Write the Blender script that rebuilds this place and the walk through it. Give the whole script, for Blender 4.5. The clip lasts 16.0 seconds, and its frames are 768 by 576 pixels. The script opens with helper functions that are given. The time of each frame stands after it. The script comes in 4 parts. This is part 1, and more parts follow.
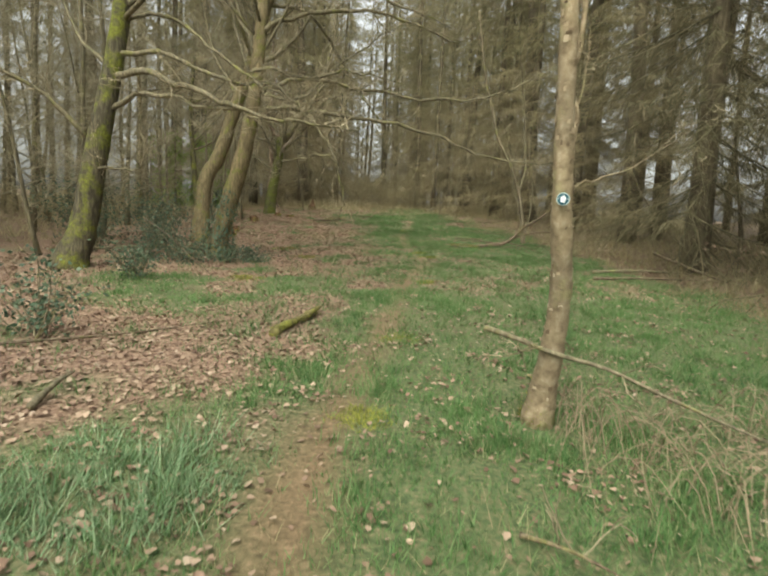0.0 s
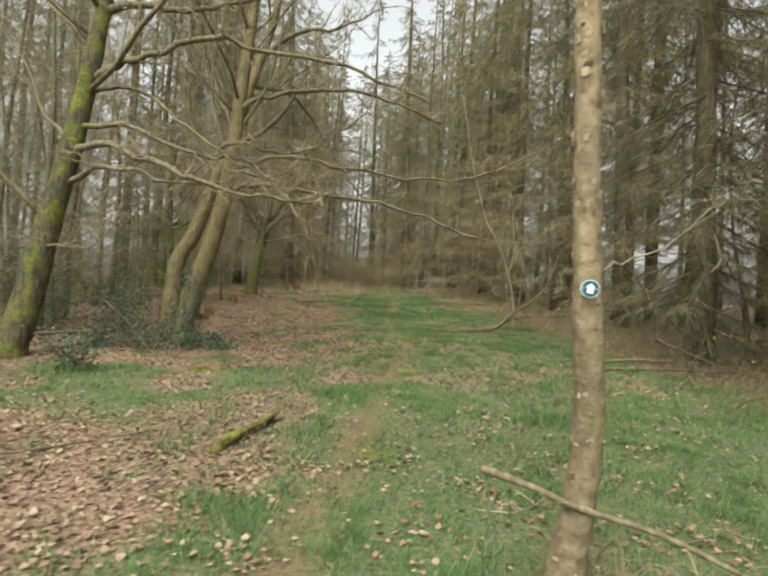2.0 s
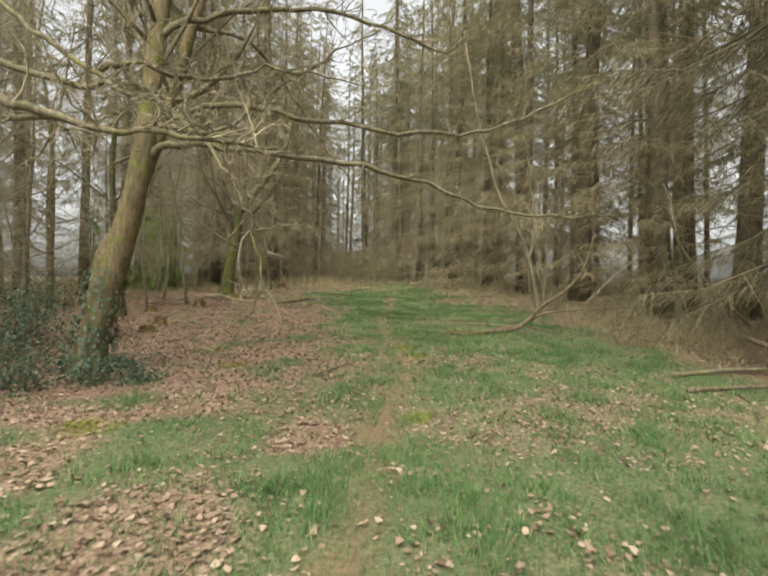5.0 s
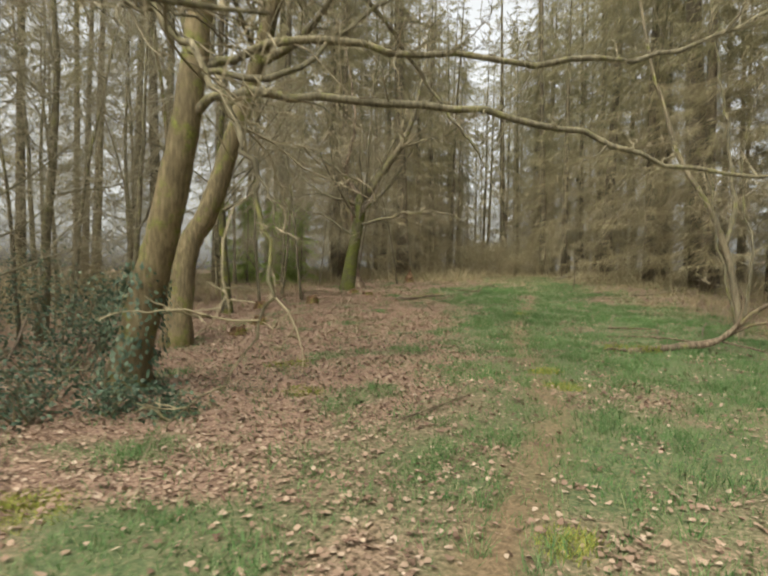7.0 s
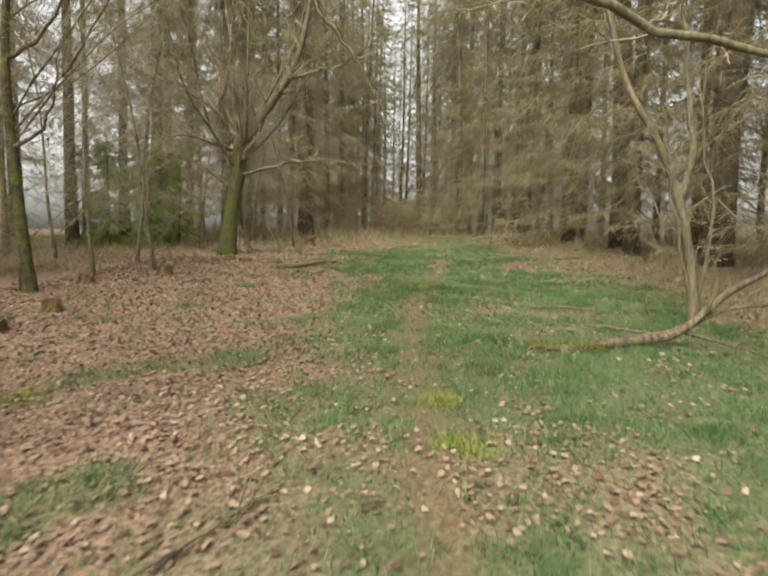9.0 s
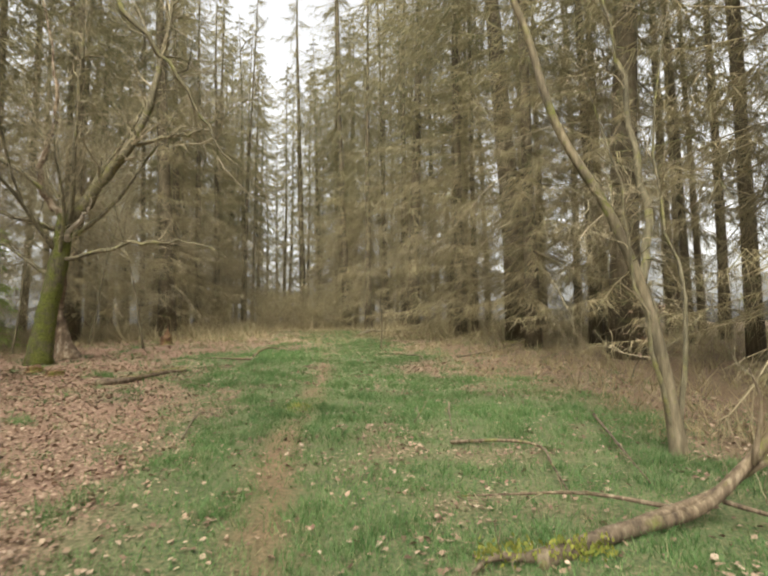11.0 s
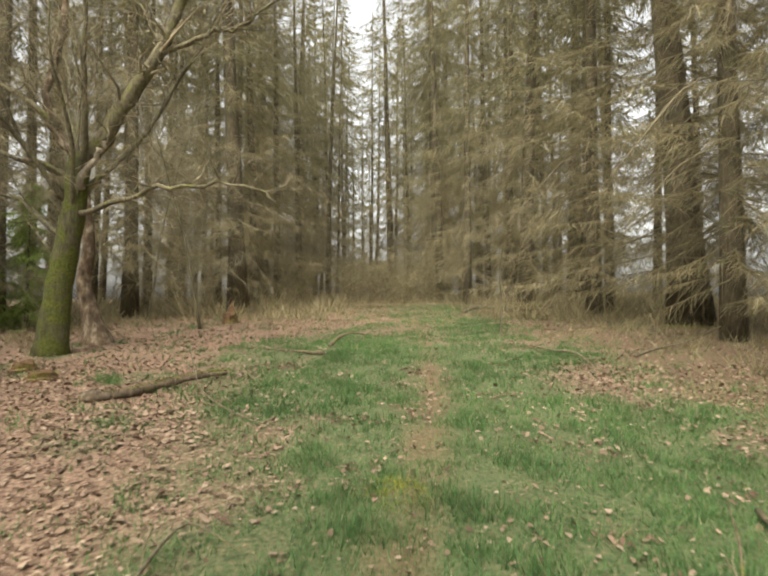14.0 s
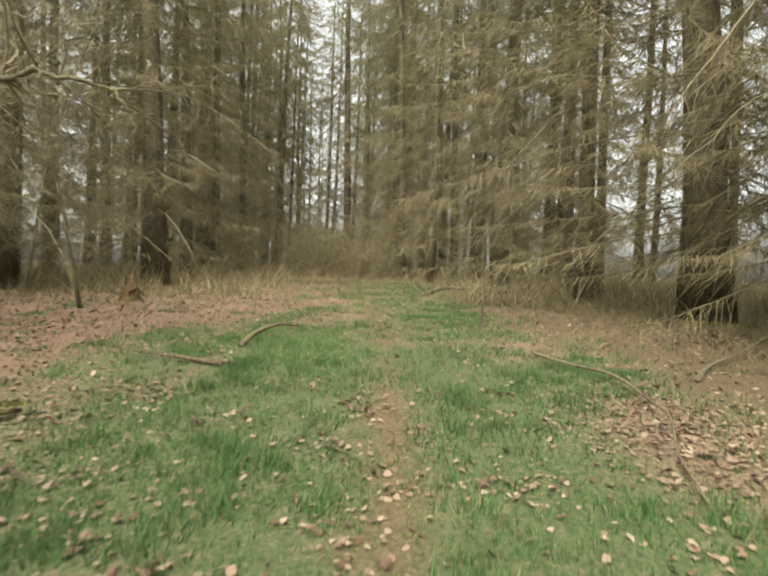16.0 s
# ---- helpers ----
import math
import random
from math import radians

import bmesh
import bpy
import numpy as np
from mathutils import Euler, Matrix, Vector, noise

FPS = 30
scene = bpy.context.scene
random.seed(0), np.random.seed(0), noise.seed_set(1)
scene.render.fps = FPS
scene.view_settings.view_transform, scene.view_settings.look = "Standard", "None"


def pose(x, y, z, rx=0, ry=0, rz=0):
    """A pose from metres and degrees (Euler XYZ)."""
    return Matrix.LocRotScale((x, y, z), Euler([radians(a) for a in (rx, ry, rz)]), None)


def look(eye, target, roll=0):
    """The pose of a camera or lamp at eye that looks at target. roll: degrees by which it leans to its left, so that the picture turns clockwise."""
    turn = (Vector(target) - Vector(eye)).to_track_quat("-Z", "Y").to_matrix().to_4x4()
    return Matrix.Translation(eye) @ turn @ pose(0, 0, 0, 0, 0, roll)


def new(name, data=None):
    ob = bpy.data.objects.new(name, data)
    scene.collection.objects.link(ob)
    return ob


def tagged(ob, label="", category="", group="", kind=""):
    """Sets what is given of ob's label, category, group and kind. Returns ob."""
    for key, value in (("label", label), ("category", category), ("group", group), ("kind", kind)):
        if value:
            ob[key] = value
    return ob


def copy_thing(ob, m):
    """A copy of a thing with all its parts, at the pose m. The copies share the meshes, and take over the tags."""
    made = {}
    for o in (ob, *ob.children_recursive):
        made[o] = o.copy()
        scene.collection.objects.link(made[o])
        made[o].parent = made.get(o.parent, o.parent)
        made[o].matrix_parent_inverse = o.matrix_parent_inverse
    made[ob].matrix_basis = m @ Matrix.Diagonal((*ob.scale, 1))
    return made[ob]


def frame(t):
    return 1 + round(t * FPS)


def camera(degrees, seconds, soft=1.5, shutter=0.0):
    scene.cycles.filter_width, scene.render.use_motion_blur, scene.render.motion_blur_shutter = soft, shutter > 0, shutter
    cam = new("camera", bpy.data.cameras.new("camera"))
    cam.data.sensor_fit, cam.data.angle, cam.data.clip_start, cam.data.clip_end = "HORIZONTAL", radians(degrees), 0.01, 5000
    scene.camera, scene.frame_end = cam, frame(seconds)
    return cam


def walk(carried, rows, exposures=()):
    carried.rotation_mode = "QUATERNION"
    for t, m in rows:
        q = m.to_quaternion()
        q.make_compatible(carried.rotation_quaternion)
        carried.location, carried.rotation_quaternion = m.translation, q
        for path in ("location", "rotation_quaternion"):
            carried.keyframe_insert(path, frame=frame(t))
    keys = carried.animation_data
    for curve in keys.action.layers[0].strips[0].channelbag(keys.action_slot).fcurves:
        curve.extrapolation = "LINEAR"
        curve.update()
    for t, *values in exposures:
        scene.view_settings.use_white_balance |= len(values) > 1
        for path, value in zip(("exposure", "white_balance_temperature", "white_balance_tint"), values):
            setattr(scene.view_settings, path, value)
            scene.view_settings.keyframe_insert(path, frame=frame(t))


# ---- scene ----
# camera and walk: a person strolling up a woodland ride, eye about 1.55 m above the ground
cam = camera(70.5, 16.0, soft=2.2, shutter=0.35)
ROWS = [
    (0.0, 0.000, 0.000, 1.599, 1.40, -7.06, -2.74),
    (0.5, -0.003, 0.378, 1.601, 2.82, -4.35, -2.70),
    (1.0, 0.009, 0.709, 1.672, 5.22, -1.72, -1.84),
    (1.5, -0.016, 0.871, 1.681, 3.70, -0.10, -2.38),
    (2.0, 0.128, 1.033, 1.679, 0.66, 1.39, -3.04),
    (2.5, 0.307, 1.266, 1.722, -2.51, 2.83, -2.91),
    (3.0, 0.230, 1.693, 1.711, -3.85, 3.05, -2.25),
    (3.5, 0.157, 2.195, 1.749, -4.93, 3.24, -2.89),
    (4.0, 0.163, 2.921, 1.762, -2.48, 1.78, -1.39),
    (4.2, 0.133, 3.204, 1.710, -1.50, 0.49, -1.08),
    (6.3, 0.271, 5.916, 1.955, 7.87, 1.99, -0.31),
    (6.5, 0.246, 6.150, 1.922, 10.89, 2.33, -0.23),
    (7.0, 0.282, 6.849, 1.907, 14.82, -0.33, -1.12),
    (7.5, 0.428, 7.656, 1.930, 14.51, -5.62, -0.38),
    (8.0, 0.528, 8.453, 1.934, 10.26, -9.81, -0.72),
    (8.5, 0.595, 9.276, 2.000, 6.55, -7.70, -0.43),
    (9.0, 0.583, 10.086, 2.056, 6.67, -4.49, -0.85),
    (9.5, 0.577, 10.939, 2.090, 5.48, -0.60, -0.78),
    (10.0, 0.537, 11.688, 2.169, 2.29, 3.47, -0.48),
    (10.2, 0.578, 11.956, 2.178, 0.23, 5.19, -0.49),
    (12.3, 0.709, 14.720, 2.385, -7.52, 3.56, 1.87),
    (12.5, 0.665, 15.007, 2.368, -6.25, 2.64, 1.39),
    (13.0, 0.413, 15.807, 2.437, -1.50, 1.77, 1.23),
    (13.5, 0.302, 16.602, 2.457, 1.38, 1.92, 0.06),
    (14.0, 0.270, 17.414, 2.526, 4.01, 1.99, 0.19),
    (14.5, 0.301, 18.250, 2.539, 2.30, 0.47, -0.39),
    (15.0, 0.316, 19.086, 2.620, 0.07, -1.16, -0.13),
    (15.5, 0.235, 19.895, 2.650, 0.79, -1.25, -1.24),
    (16.0, 0.277, 20.734, 2.695, -0.47, -0.89, -1.72),
]
walk(cam, [(t, pose(x, y, z, 0, 0, yaw) @ pose(0, 0, 0, 90 + pitch) @ pose(0, 0, 0, 0, 0, -roll)) for t, x, y, z, yaw, pitch, roll in ROWS],
     [(0.0, 1.21, 6850, 2), (4.0, 1.36, 6800, 6), (7.5, 1.34, 6900, 6), (9.5, 1.55, 6950, 8), (12.5, 1.6, 7000, 8), (16.0, 1.6, 7000, 4)])

# world: bright overcast sky, weak wide sun
world = bpy.data.worlds.new("overcast")
scene.world = world
world.use_nodes = True
wn = world.node_tree.nodes
sky = wn.new("ShaderNodeTexSky")
sky.sky_type, sky.sun_disc = "NISHITA", False
sky.sun_elevation, sky.sun_rotation = radians(52), radians(200)
sky.air_density, sky.dust_density, sky.ozone_density = 1.0, 6.0, 1.5
wn["Background"].inputs["Strength"].default_value = 0.15
cloud = wn.new("ShaderNodeHueSaturation")  # cloud takes most of the blue out of the sky
cloud.inputs["Saturation"].default_value = 0.2
world.node_tree.links.new(sky.outputs[0], cloud.inputs["Color"])
world.node_tree.links.new(cloud.outputs[0], wn["Background"].inputs["Color"])
sun = new("sun", bpy.data.lights.new("sun", "SUN"))
sun.data.energy, sun.data.angle, sun.data.color = 0.5, radians(40), (1.0, 0.97, 0.92)
sun.matrix_world = look((0, 0, 30), (math.sin(radians(200)) * -12, math.cos(radians(200)) * -12, 12))


# ---- materials ----
def material(name, rough=0.9):
    m = bpy.data.materials.new(name)
    m.use_nodes = True
    b = m.node_tree.nodes["Principled BSDF"]
    b.inputs["Roughness"].default_value = rough
    b.inputs["Specular IOR Level"].default_value = 0.25
    return m, m.node_tree.nodes, m.node_tree.links, b


def ramp(nodes, stops):
    r = nodes.new("ShaderNodeValToRGB")
    e = r.color_ramp.elements
    while len(e) < len(stops):
        e.new(0.5)
    for k, (p, c) in zip(e, stops):
        k.position, k.color = p, (*c, 1)
    return r


def mixed(nodes, links, a, b, factor):
    n = nodes.new("ShaderNodeMix")
    n.data_type = "RGBA"
    for i, s in ((6, a), (7, b), (0, factor)):
        if isinstance(s, (tuple, float)):
            n.inputs[i].default_value = (*s, 1) if isinstance(s, tuple) else s
        else:
            links.new(s, n.inputs[i])
    return n.outputs[2]


def noise_of(nodes, links, scale, detail=4, stretch=None, rough=0.6):
    tc = nodes.new("ShaderNodeTexCoord")
    n = nodes.new("ShaderNodeTexNoise")
    n.inputs["Scale"].default_value, n.inputs["Detail"].default_value, n.inputs["Roughness"].default_value = scale, detail, rough
    if stretch:
        mp = nodes.new("ShaderNodeMapping")
        mp.inputs["Scale"].default_value = stretch
        links.new(tc.outputs["Object"], mp.inputs[0])
        links.new(mp.outputs[0], n.inputs["Vector"])
    else:
        links.new(tc.outputs["Object"], n.inputs["Vector"])
    return n.outputs["Fac"]


def bark(name, dark, mid, light, moss=0.0, stretch=(6, 6, 1.2), bump=0.5, moss_colour=(0.125, 0.135, 0.03)):
    m, n, l, b = material(name, 0.95)
    grain = noise_of(n, l, 4.0, 6, stretch)
    r = ramp(n, [(0.3, dark), (0.52, mid), (0.72, light)])
    l.new(grain, r.inputs[0])
    broad = noise_of(n, l, 1.3, 3)
    r2 = ramp(n, [(0.35, (0.7, 0.7, 0.7)), (0.7, (1.15, 1.12, 1.05))])
    l.new(broad, r2.inputs[0])
    mul = n.new("ShaderNodeMix")
    mul.data_type, mul.blend_type = "RGBA", "MULTIPLY"
    mul.inputs[0].default_value = 1.0
    l.new(r.outputs[0], mul.inputs[6])
    l.new(r2.outputs[0], mul.inputs[7])
    out = mul.outputs[2]
    if moss:
        patch = noise_of(n, l, 3.6, 8, None, 0.7)
        r3 = ramp(n, [(0.62 - 0.24 * moss, (0, 0, 0)), (0.74 - 0.2 * moss, (1, 1, 1))])
        l.new(patch, r3.inputs[0])
        tuft = noise_of(n, l, 24, 5, None, 0.7)
        shade = ramp(n, [(0.32, tuple(c * 0.5 for c in moss_colour)), (0.5, moss_colour), (0.68, tuple(c * 1.5 for c in moss_colour))])
        l.new(tuft, shade.inputs[0])
        out = mixed(n, l, out, shade.outputs[0], r3.outputs[0])
    l.new(out, b.inputs["Base Color"])
    bp = n.new("ShaderNodeBump")
    bp.inputs["Strength"].default_value, bp.inputs["Distance"].default_value = bump, 0.02
    l.new(grain, bp.inputs["Height"])
    l.new(bp.outputs[0], b.inputs["Normal"])
    return m


def varied(name, stops, rough=0.85, translucent=0.0):
    """Small pieces, each of its own shade."""
    m, n, l, b = material(name, rough)
    g = n.new("ShaderNodeNewGeometry")
    r = ramp(n, stops)
    l.new(g.outputs["Random Per Island"], r.inputs[0])
    fine = noise_of(n, l, 0.35, 3)
    r2 = ramp(n, [(0.3, (0.75, 0.75, 0.75)), (0.7, (1.2, 1.2, 1.15))])
    l.new(fine, r2.inputs[0])
    mul = n.new("ShaderNodeMix")
    mul.data_type, mul.blend_type = "RGBA", "MULTIPLY"
    mul.inputs[0].default_value = 1.0
    l.new(r.outputs[0], mul.inputs[6])
    l.new(r2.outputs[0], mul.inputs[7])
    l.new(mul.outputs[2], b.inputs["Base Color"])
    if translucent:
        t = n.new("ShaderNodeBsdfTranslucent")
        l.new(mul.outputs[2], t.inputs[0])
        s = n.new("ShaderNodeMixShader")
        s.inputs[0].default_value = translucent
        l.new(b.outputs[0], s.inputs[1])
        l.new(t.outputs[0], s.inputs[2])
        l.new(s.outputs[0], n["Material Output"].inputs["Surface"])
    return m


MOSSY = bark("mossy_bark", (0.03, 0.026, 0.018), (0.075, 0.066, 0.042), (0.15, 0.13, 0.085), moss=0.62, bump=1.0, moss_colour=(0.115, 0.125, 0.02))
OAKMOSS = bark("thick_moss_bark", (0.035, 0.03, 0.02), (0.08, 0.07, 0.045), (0.15, 0.13, 0.09), moss=0.95, bump=1.0, moss_colour=(0.085, 0.095, 0.02))
LIMB = bark("limb_bark", (0.065, 0.058, 0.04), (0.15, 0.132, 0.085), (0.25, 0.22, 0.148), moss=0.45, moss_colour=(0.15, 0.145, 0.05))
BEECH = bark("brown_bark", (0.08, 0.066, 0.037), (0.165, 0.132, 0.074), (0.24, 0.195, 0.115), moss=0.45, bump=0.4)
PALE = bark("pale_bark", (0.14, 0.107, 0.066), (0.255, 0.202, 0.127), (0.37, 0.315, 0.222), moss=0.4, stretch=(3.6, 3.6, 3.2), bump=1.0, moss_colour=(0.2, 0.185, 0.09))
SPRUCE = bark("spruce_bark", (0.065, 0.053, 0.035), (0.12, 0.1, 0.066), (0.18, 0.152, 0.106), moss=0.4, bump=0.9, moss_colour=(0.115, 0.118, 0.06))
HAZEL = bark("hazel_bark", (0.08, 0.068, 0.044), (0.165, 0.138, 0.09), (0.25, 0.21, 0.145), moss=0.3, bump=0.4)
TWIG = varied("twig", [(0.0, (0.12, 0.103, 0.063)), (0.5, (0.22, 0.187, 0.118)), (1.0, (0.33, 0.28, 0.185))])
FINE = varied("fine_twigs", [(0.0, (0.2, 0.18, 0.115)), (0.5, (0.31, 0.28, 0.19)), (1.0, (0.42, 0.38, 0.275))], translucent=0.4)
DEADWOOD = bark("dead_wood", (0.05, 0.037, 0.025), (0.13, 0.1, 0.068), (0.24, 0.195, 0.14), moss=0.3)
BLEACHED = bark("bleached_wood", (0.2, 0.17, 0.125), (0.36, 0.31, 0.235), (0.5, 0.44, 0.35), bump=0.3)
FLAKY = bark("flaky_dead_bark", (0.05, 0.036, 0.022), (0.17, 0.125, 0.085), (0.42, 0.36, 0.28), stretch=(2.2, 2.2, 1.2), bump=1.0)
ROTTEN = bark("rotten_wood", (0.05, 0.03, 0.018), (0.13, 0.075, 0.04), (0.24, 0.16, 0.09), moss=0.4)
LOGMOSS = bark("mossed_log", (0.06, 0.05, 0.025), (0.13, 0.115, 0.045), (0.2, 0.18, 0.08), moss=0.6, moss_colour=(0.17, 0.175, 0.035))
SPRAY = varied("spruce_sprays", [(0.0, (0.2, 0.17, 0.1)), (0.45, (0.32, 0.275, 0.165)), (0.8, (0.37, 0.315, 0.2)), (1.0, (0.26, 0.26, 0.14))], translucent=0.5)
NEEDLE = varied("spruce_needles", [(0.0, (0.16, 0.155, 0.085)), (0.5, (0.245, 0.222, 0.128)), (1.0, (0.33, 0.285, 0.17))], translucent=0.5)
# near spruces' live sprays: darker copy of SPRAY, shade put into the colour
SHADE = varied("shaded_live_sprays", [(0.0, (0.085, 0.08, 0.046)), (0.5, (0.155, 0.138, 0.08)), (1.0, (0.235, 0.2, 0.122))], translucent=0.4)
YOUNG = varied("young_needles", [(0.0, (0.15, 0.21, 0.05)), (1.0, (0.3, 0.38, 0.11))], translucent=0.4)
BLUEBELL = varied("bluebell_leaves", [(0.0, (0.09, 0.16, 0.075)), (0.6, (0.15, 0.24, 0.12)), (1.0, (0.26, 0.33, 0.2))], rough=0.5, translucent=0.25)
HOLLY = varied("holly_leaves", [(0.0, (0.03, 0.055, 0.035)), (0.6, (0.07, 0.11, 0.065)), (1.0, (0.13, 0.175, 0.11))], rough=0.5, translucent=0.15)
GRASS = varied("grass_blades", [(0.0, (0.05, 0.108, 0.036)), (0.45, (0.09, 0.185, 0.06)), (0.8, (0.135, 0.23, 0.083)), (0.93, (0.2, 0.25, 0.115)), (1.0, (0.34, 0.3, 0.175))], rough=0.6, translucent=0.35)
STRAW = varied("dry_grass", [(0.0, (0.2, 0.155, 0.09)), (0.6, (0.33, 0.27, 0.165)), (1.0, (0.19, 0.22, 0.1))], translucent=0.2)
CANE = varied("dry_canes", [(0.0, (0.13, 0.1, 0.062)), (0.6, (0.24, 0.195, 0.125)), (1.0, (0.33, 0.28, 0.19))])
LITTER = varied("fallen_leaves", [(0.0, (0.09, 0.055, 0.037)), (0.25, (0.17, 0.11, 0.077)), (0.6, (0.255, 0.178, 0.127)), (0.93, (0.33, 0.25, 0.183)), (1.0, (0.36, 0.285, 0.215))], rough=0.8)
MOSSTUFT = varied("moss", [(0.0, (0.12, 0.15, 0.025)), (0.6, (0.2, 0.215, 0.04)), (1.0, (0.28, 0.28, 0.06))])


def ground_material():
    """Turf, leaf litter, needle litter and trodden earth, blended by the surface's own map of what grows where."""
    m, n, l, b = material("forest_floor", 0.95)
    at = n.new("ShaderNodeAttribute")
    at.attribute_name = "cover"
    sep = n.new("ShaderNodeSeparateColor")
    l.new(at.outputs["Color"], sep.inputs[0])
    fine = noise_of(n, l, 28, 6)
    turf = ramp(n, [(0.3, (0.035, 0.05, 0.02)), (0.46, (0.07, 0.1, 0.04)), (0.6, (0.12, 0.12, 0.06)), (0.74, (0.25, 0.18, 0.115))])
    l.new(fine, turf.inputs[0])
    leaf = ramp(n, [(0.32, (0.085, 0.048, 0.032)), (0.48, (0.2, 0.125, 0.088)), (0.66, (0.34, 0.235, 0.17))])
    l.new(fine, leaf.inputs[0])
    duff = ramp(n, [(0.3, (0.07, 0.05, 0.03)), (0.6, (0.15, 0.105, 0.063)), (0.75, (0.22, 0.165, 0.105))])
    l.new(fine, duff.inputs[0])
    earth = ramp(n, [(0.3, (0.095, 0.062, 0.036)), (0.55, (0.165, 0.108, 0.063)), (0.75, (0.23, 0.155, 0.095))])
    l.new(fine, earth.inputs[0])
    c = mixed(n, l, turf.outputs[0], leaf.outputs[0], sep.outputs["Red"])
    c = mixed(n, l, c, duff.outputs[0], sep.outputs["Green"])
    c = mixed(n, l, c, earth.outputs[0], sep.outputs["Blue"])
    l.new(c, b.inputs["Base Color"])
    bp = n.new("ShaderNodeBump")
    bp.inputs["Strength"].default_value, bp.inputs["Distance"].default_value = 0.7, 0.03
    l.new(fine, bp.inputs["Height"])
    l.new(bp.outputs[0], b.inputs["Normal"])
    return m


FLOOR = ground_material()


# ---- mesh helpers ----
class Build:
    """Collects vertices and faces of one mesh."""

    def __init__(self):
        self.v, self.f = [], []

    def tube(self, pts, radii, sides=6, rng=None, rough=0.0, cap=True):
        base = len(self.v)
        pts = [Vector(p) for p in pts]
        n = len(pts)
        up = Vector((0.31, 0.17, 0.93))
        for i, p in enumerate(pts):
            d = (pts[min(i + 1, n - 1)] - pts[max(i - 1, 0)]).normalized()
            if abs(d.dot(up)) > 0.95:
                up = Vector((0.9, 0.3, 0.2))
            a = d.cross(up).normalized()
            c = d.cross(a)
            for k in range(sides):
                w = 2 * math.pi * k / sides
                r = radii[i] * (1 + (rng.uniform(-rough, rough) if rough else 0))
                self.v.append(p + (a * math.cos(w) + c * math.sin(w)) * r)
        for i in range(n - 1):
            for k in range(sides):
                o, q = base + i * sides, (k + 1) % sides
                self.f.append((o + k, o + q, o + sides + q, o + sides + k))
        if cap:
            self.f.append(tuple(base + k for k in reversed(range(sides))))
            self.f.append(tuple(base + (n - 1) * sides + k for k in range(sides)))

    def blade(self, a, b, side, width):
        """A narrow leaf or spray from a to b, widest a third of the way along."""
        o = len(self.v)
        m = a.lerp(b, 0.4)
        self.v += [a, m + side * width, b, m - side * width]
        self.f.append((o, o + 1, o + 2, o + 3))

    def spray(self, a, b, side, width):
        """A hanging twig with its needles: a long thin wedge."""
        o = len(self.v)
        self.v += [a + side * width, b, a - side * width]
        self.f.append((o, o + 1, o + 2))

    def mesh(self, name, mat, smooth=True):
        me = bpy.data.meshes.new(name)
        me.from_pydata(self.v, [], self.f)
        me.materials.append(mat)
        if smooth:
            me.polygons.foreach_set("use_smooth", [True] * len(me.polygons))
        return me


def part(name, build, mat, parent=None, label="", smooth=True):
    ob = new(name, build.mesh(name, mat, smooth) if isinstance(build, Build) else build)
    if parent:
        ob.parent = parent
    return tagged(ob, label) if label else ob


def thing(name, place, label, category, group="", kind=""):
    ob = new(name)
    ob.location = place
    return tagged(ob, label, category, group, kind)


def smooth_line(pts, steps=4):
    """Catmull-Rom through a few control points."""
    pts = [Vector(p) for p in pts]
    ext = [pts[0] * 2 - pts[1]] + pts + [pts[-1] * 2 - pts[-2]]
    out = []
    for i in range(1, len(ext) - 2):
        p0, p1, p2, p3 = ext[i - 1:i + 3]
        for s in range(steps):
            t = s / steps
            out.append(0.5 * (2 * p1 + (p2 - p0) * t + (2 * p0 - 5 * p1 + 4 * p2 - p3) * t * t + (3 * p1 - p0 - 3 * p2 + p3) * t ** 3))
    return out + [pts[-1]]


def wander(start, way, length, rng, steps=7, bend=0.25, sag=0.0):
    """A crooked line that starts along way."""
    pts, d = [Vector(start)], Vector(way).normalized()
    for _ in range(steps):
        d = (d + Vector((rng.uniform(-bend, bend), rng.uniform(-bend, bend), rng.uniform(-bend, bend) - sag))).normalized()
        pts.append(pts[-1] + d * length / steps)
    return pts


def taper(n, a, b):
    return [a + (b - a) * i / (n - 1) for i in range(n)]


def twigs_along(build, pts, r0, rng, count, length, depth=2, spread=0.9, sag=0.0, thin=0.005, sides=3, lift=0.15):
    """Side twigs off a line, forking again down to hair-thin tips."""
    n = len(pts)
    for _ in range(count):
        u = rng.uniform(0.2, 1.0) * (n - 1)
        i = min(int(u), n - 2)
        p = pts[i].lerp(pts[i + 1], u - i)
        d = (pts[i + 1] - pts[i]).normalized()
        w = (d * 0.6 + Vector((rng.uniform(-1, 1), rng.uniform(-1, 1), rng.uniform(-0.7, 0.9) + lift)) * spread).normalized()
        ln = length * rng.uniform(0.5, 1.2) * (1.1 - 0.5 * u / n)
        r = max(thin, r0 * rng.uniform(0.3, 0.5))
        q = wander(p, w, ln, rng, 4 if depth else 3, 0.42, sag)
        build.tube(q, taper(len(q), r, thin * 0.6), sides, cap=False)
        if depth > 0:
            twigs_along(build, q, r, rng, 3 if depth > 1 else 2, ln * 0.55, depth - 1, spread, sag, thin, 3, lift)


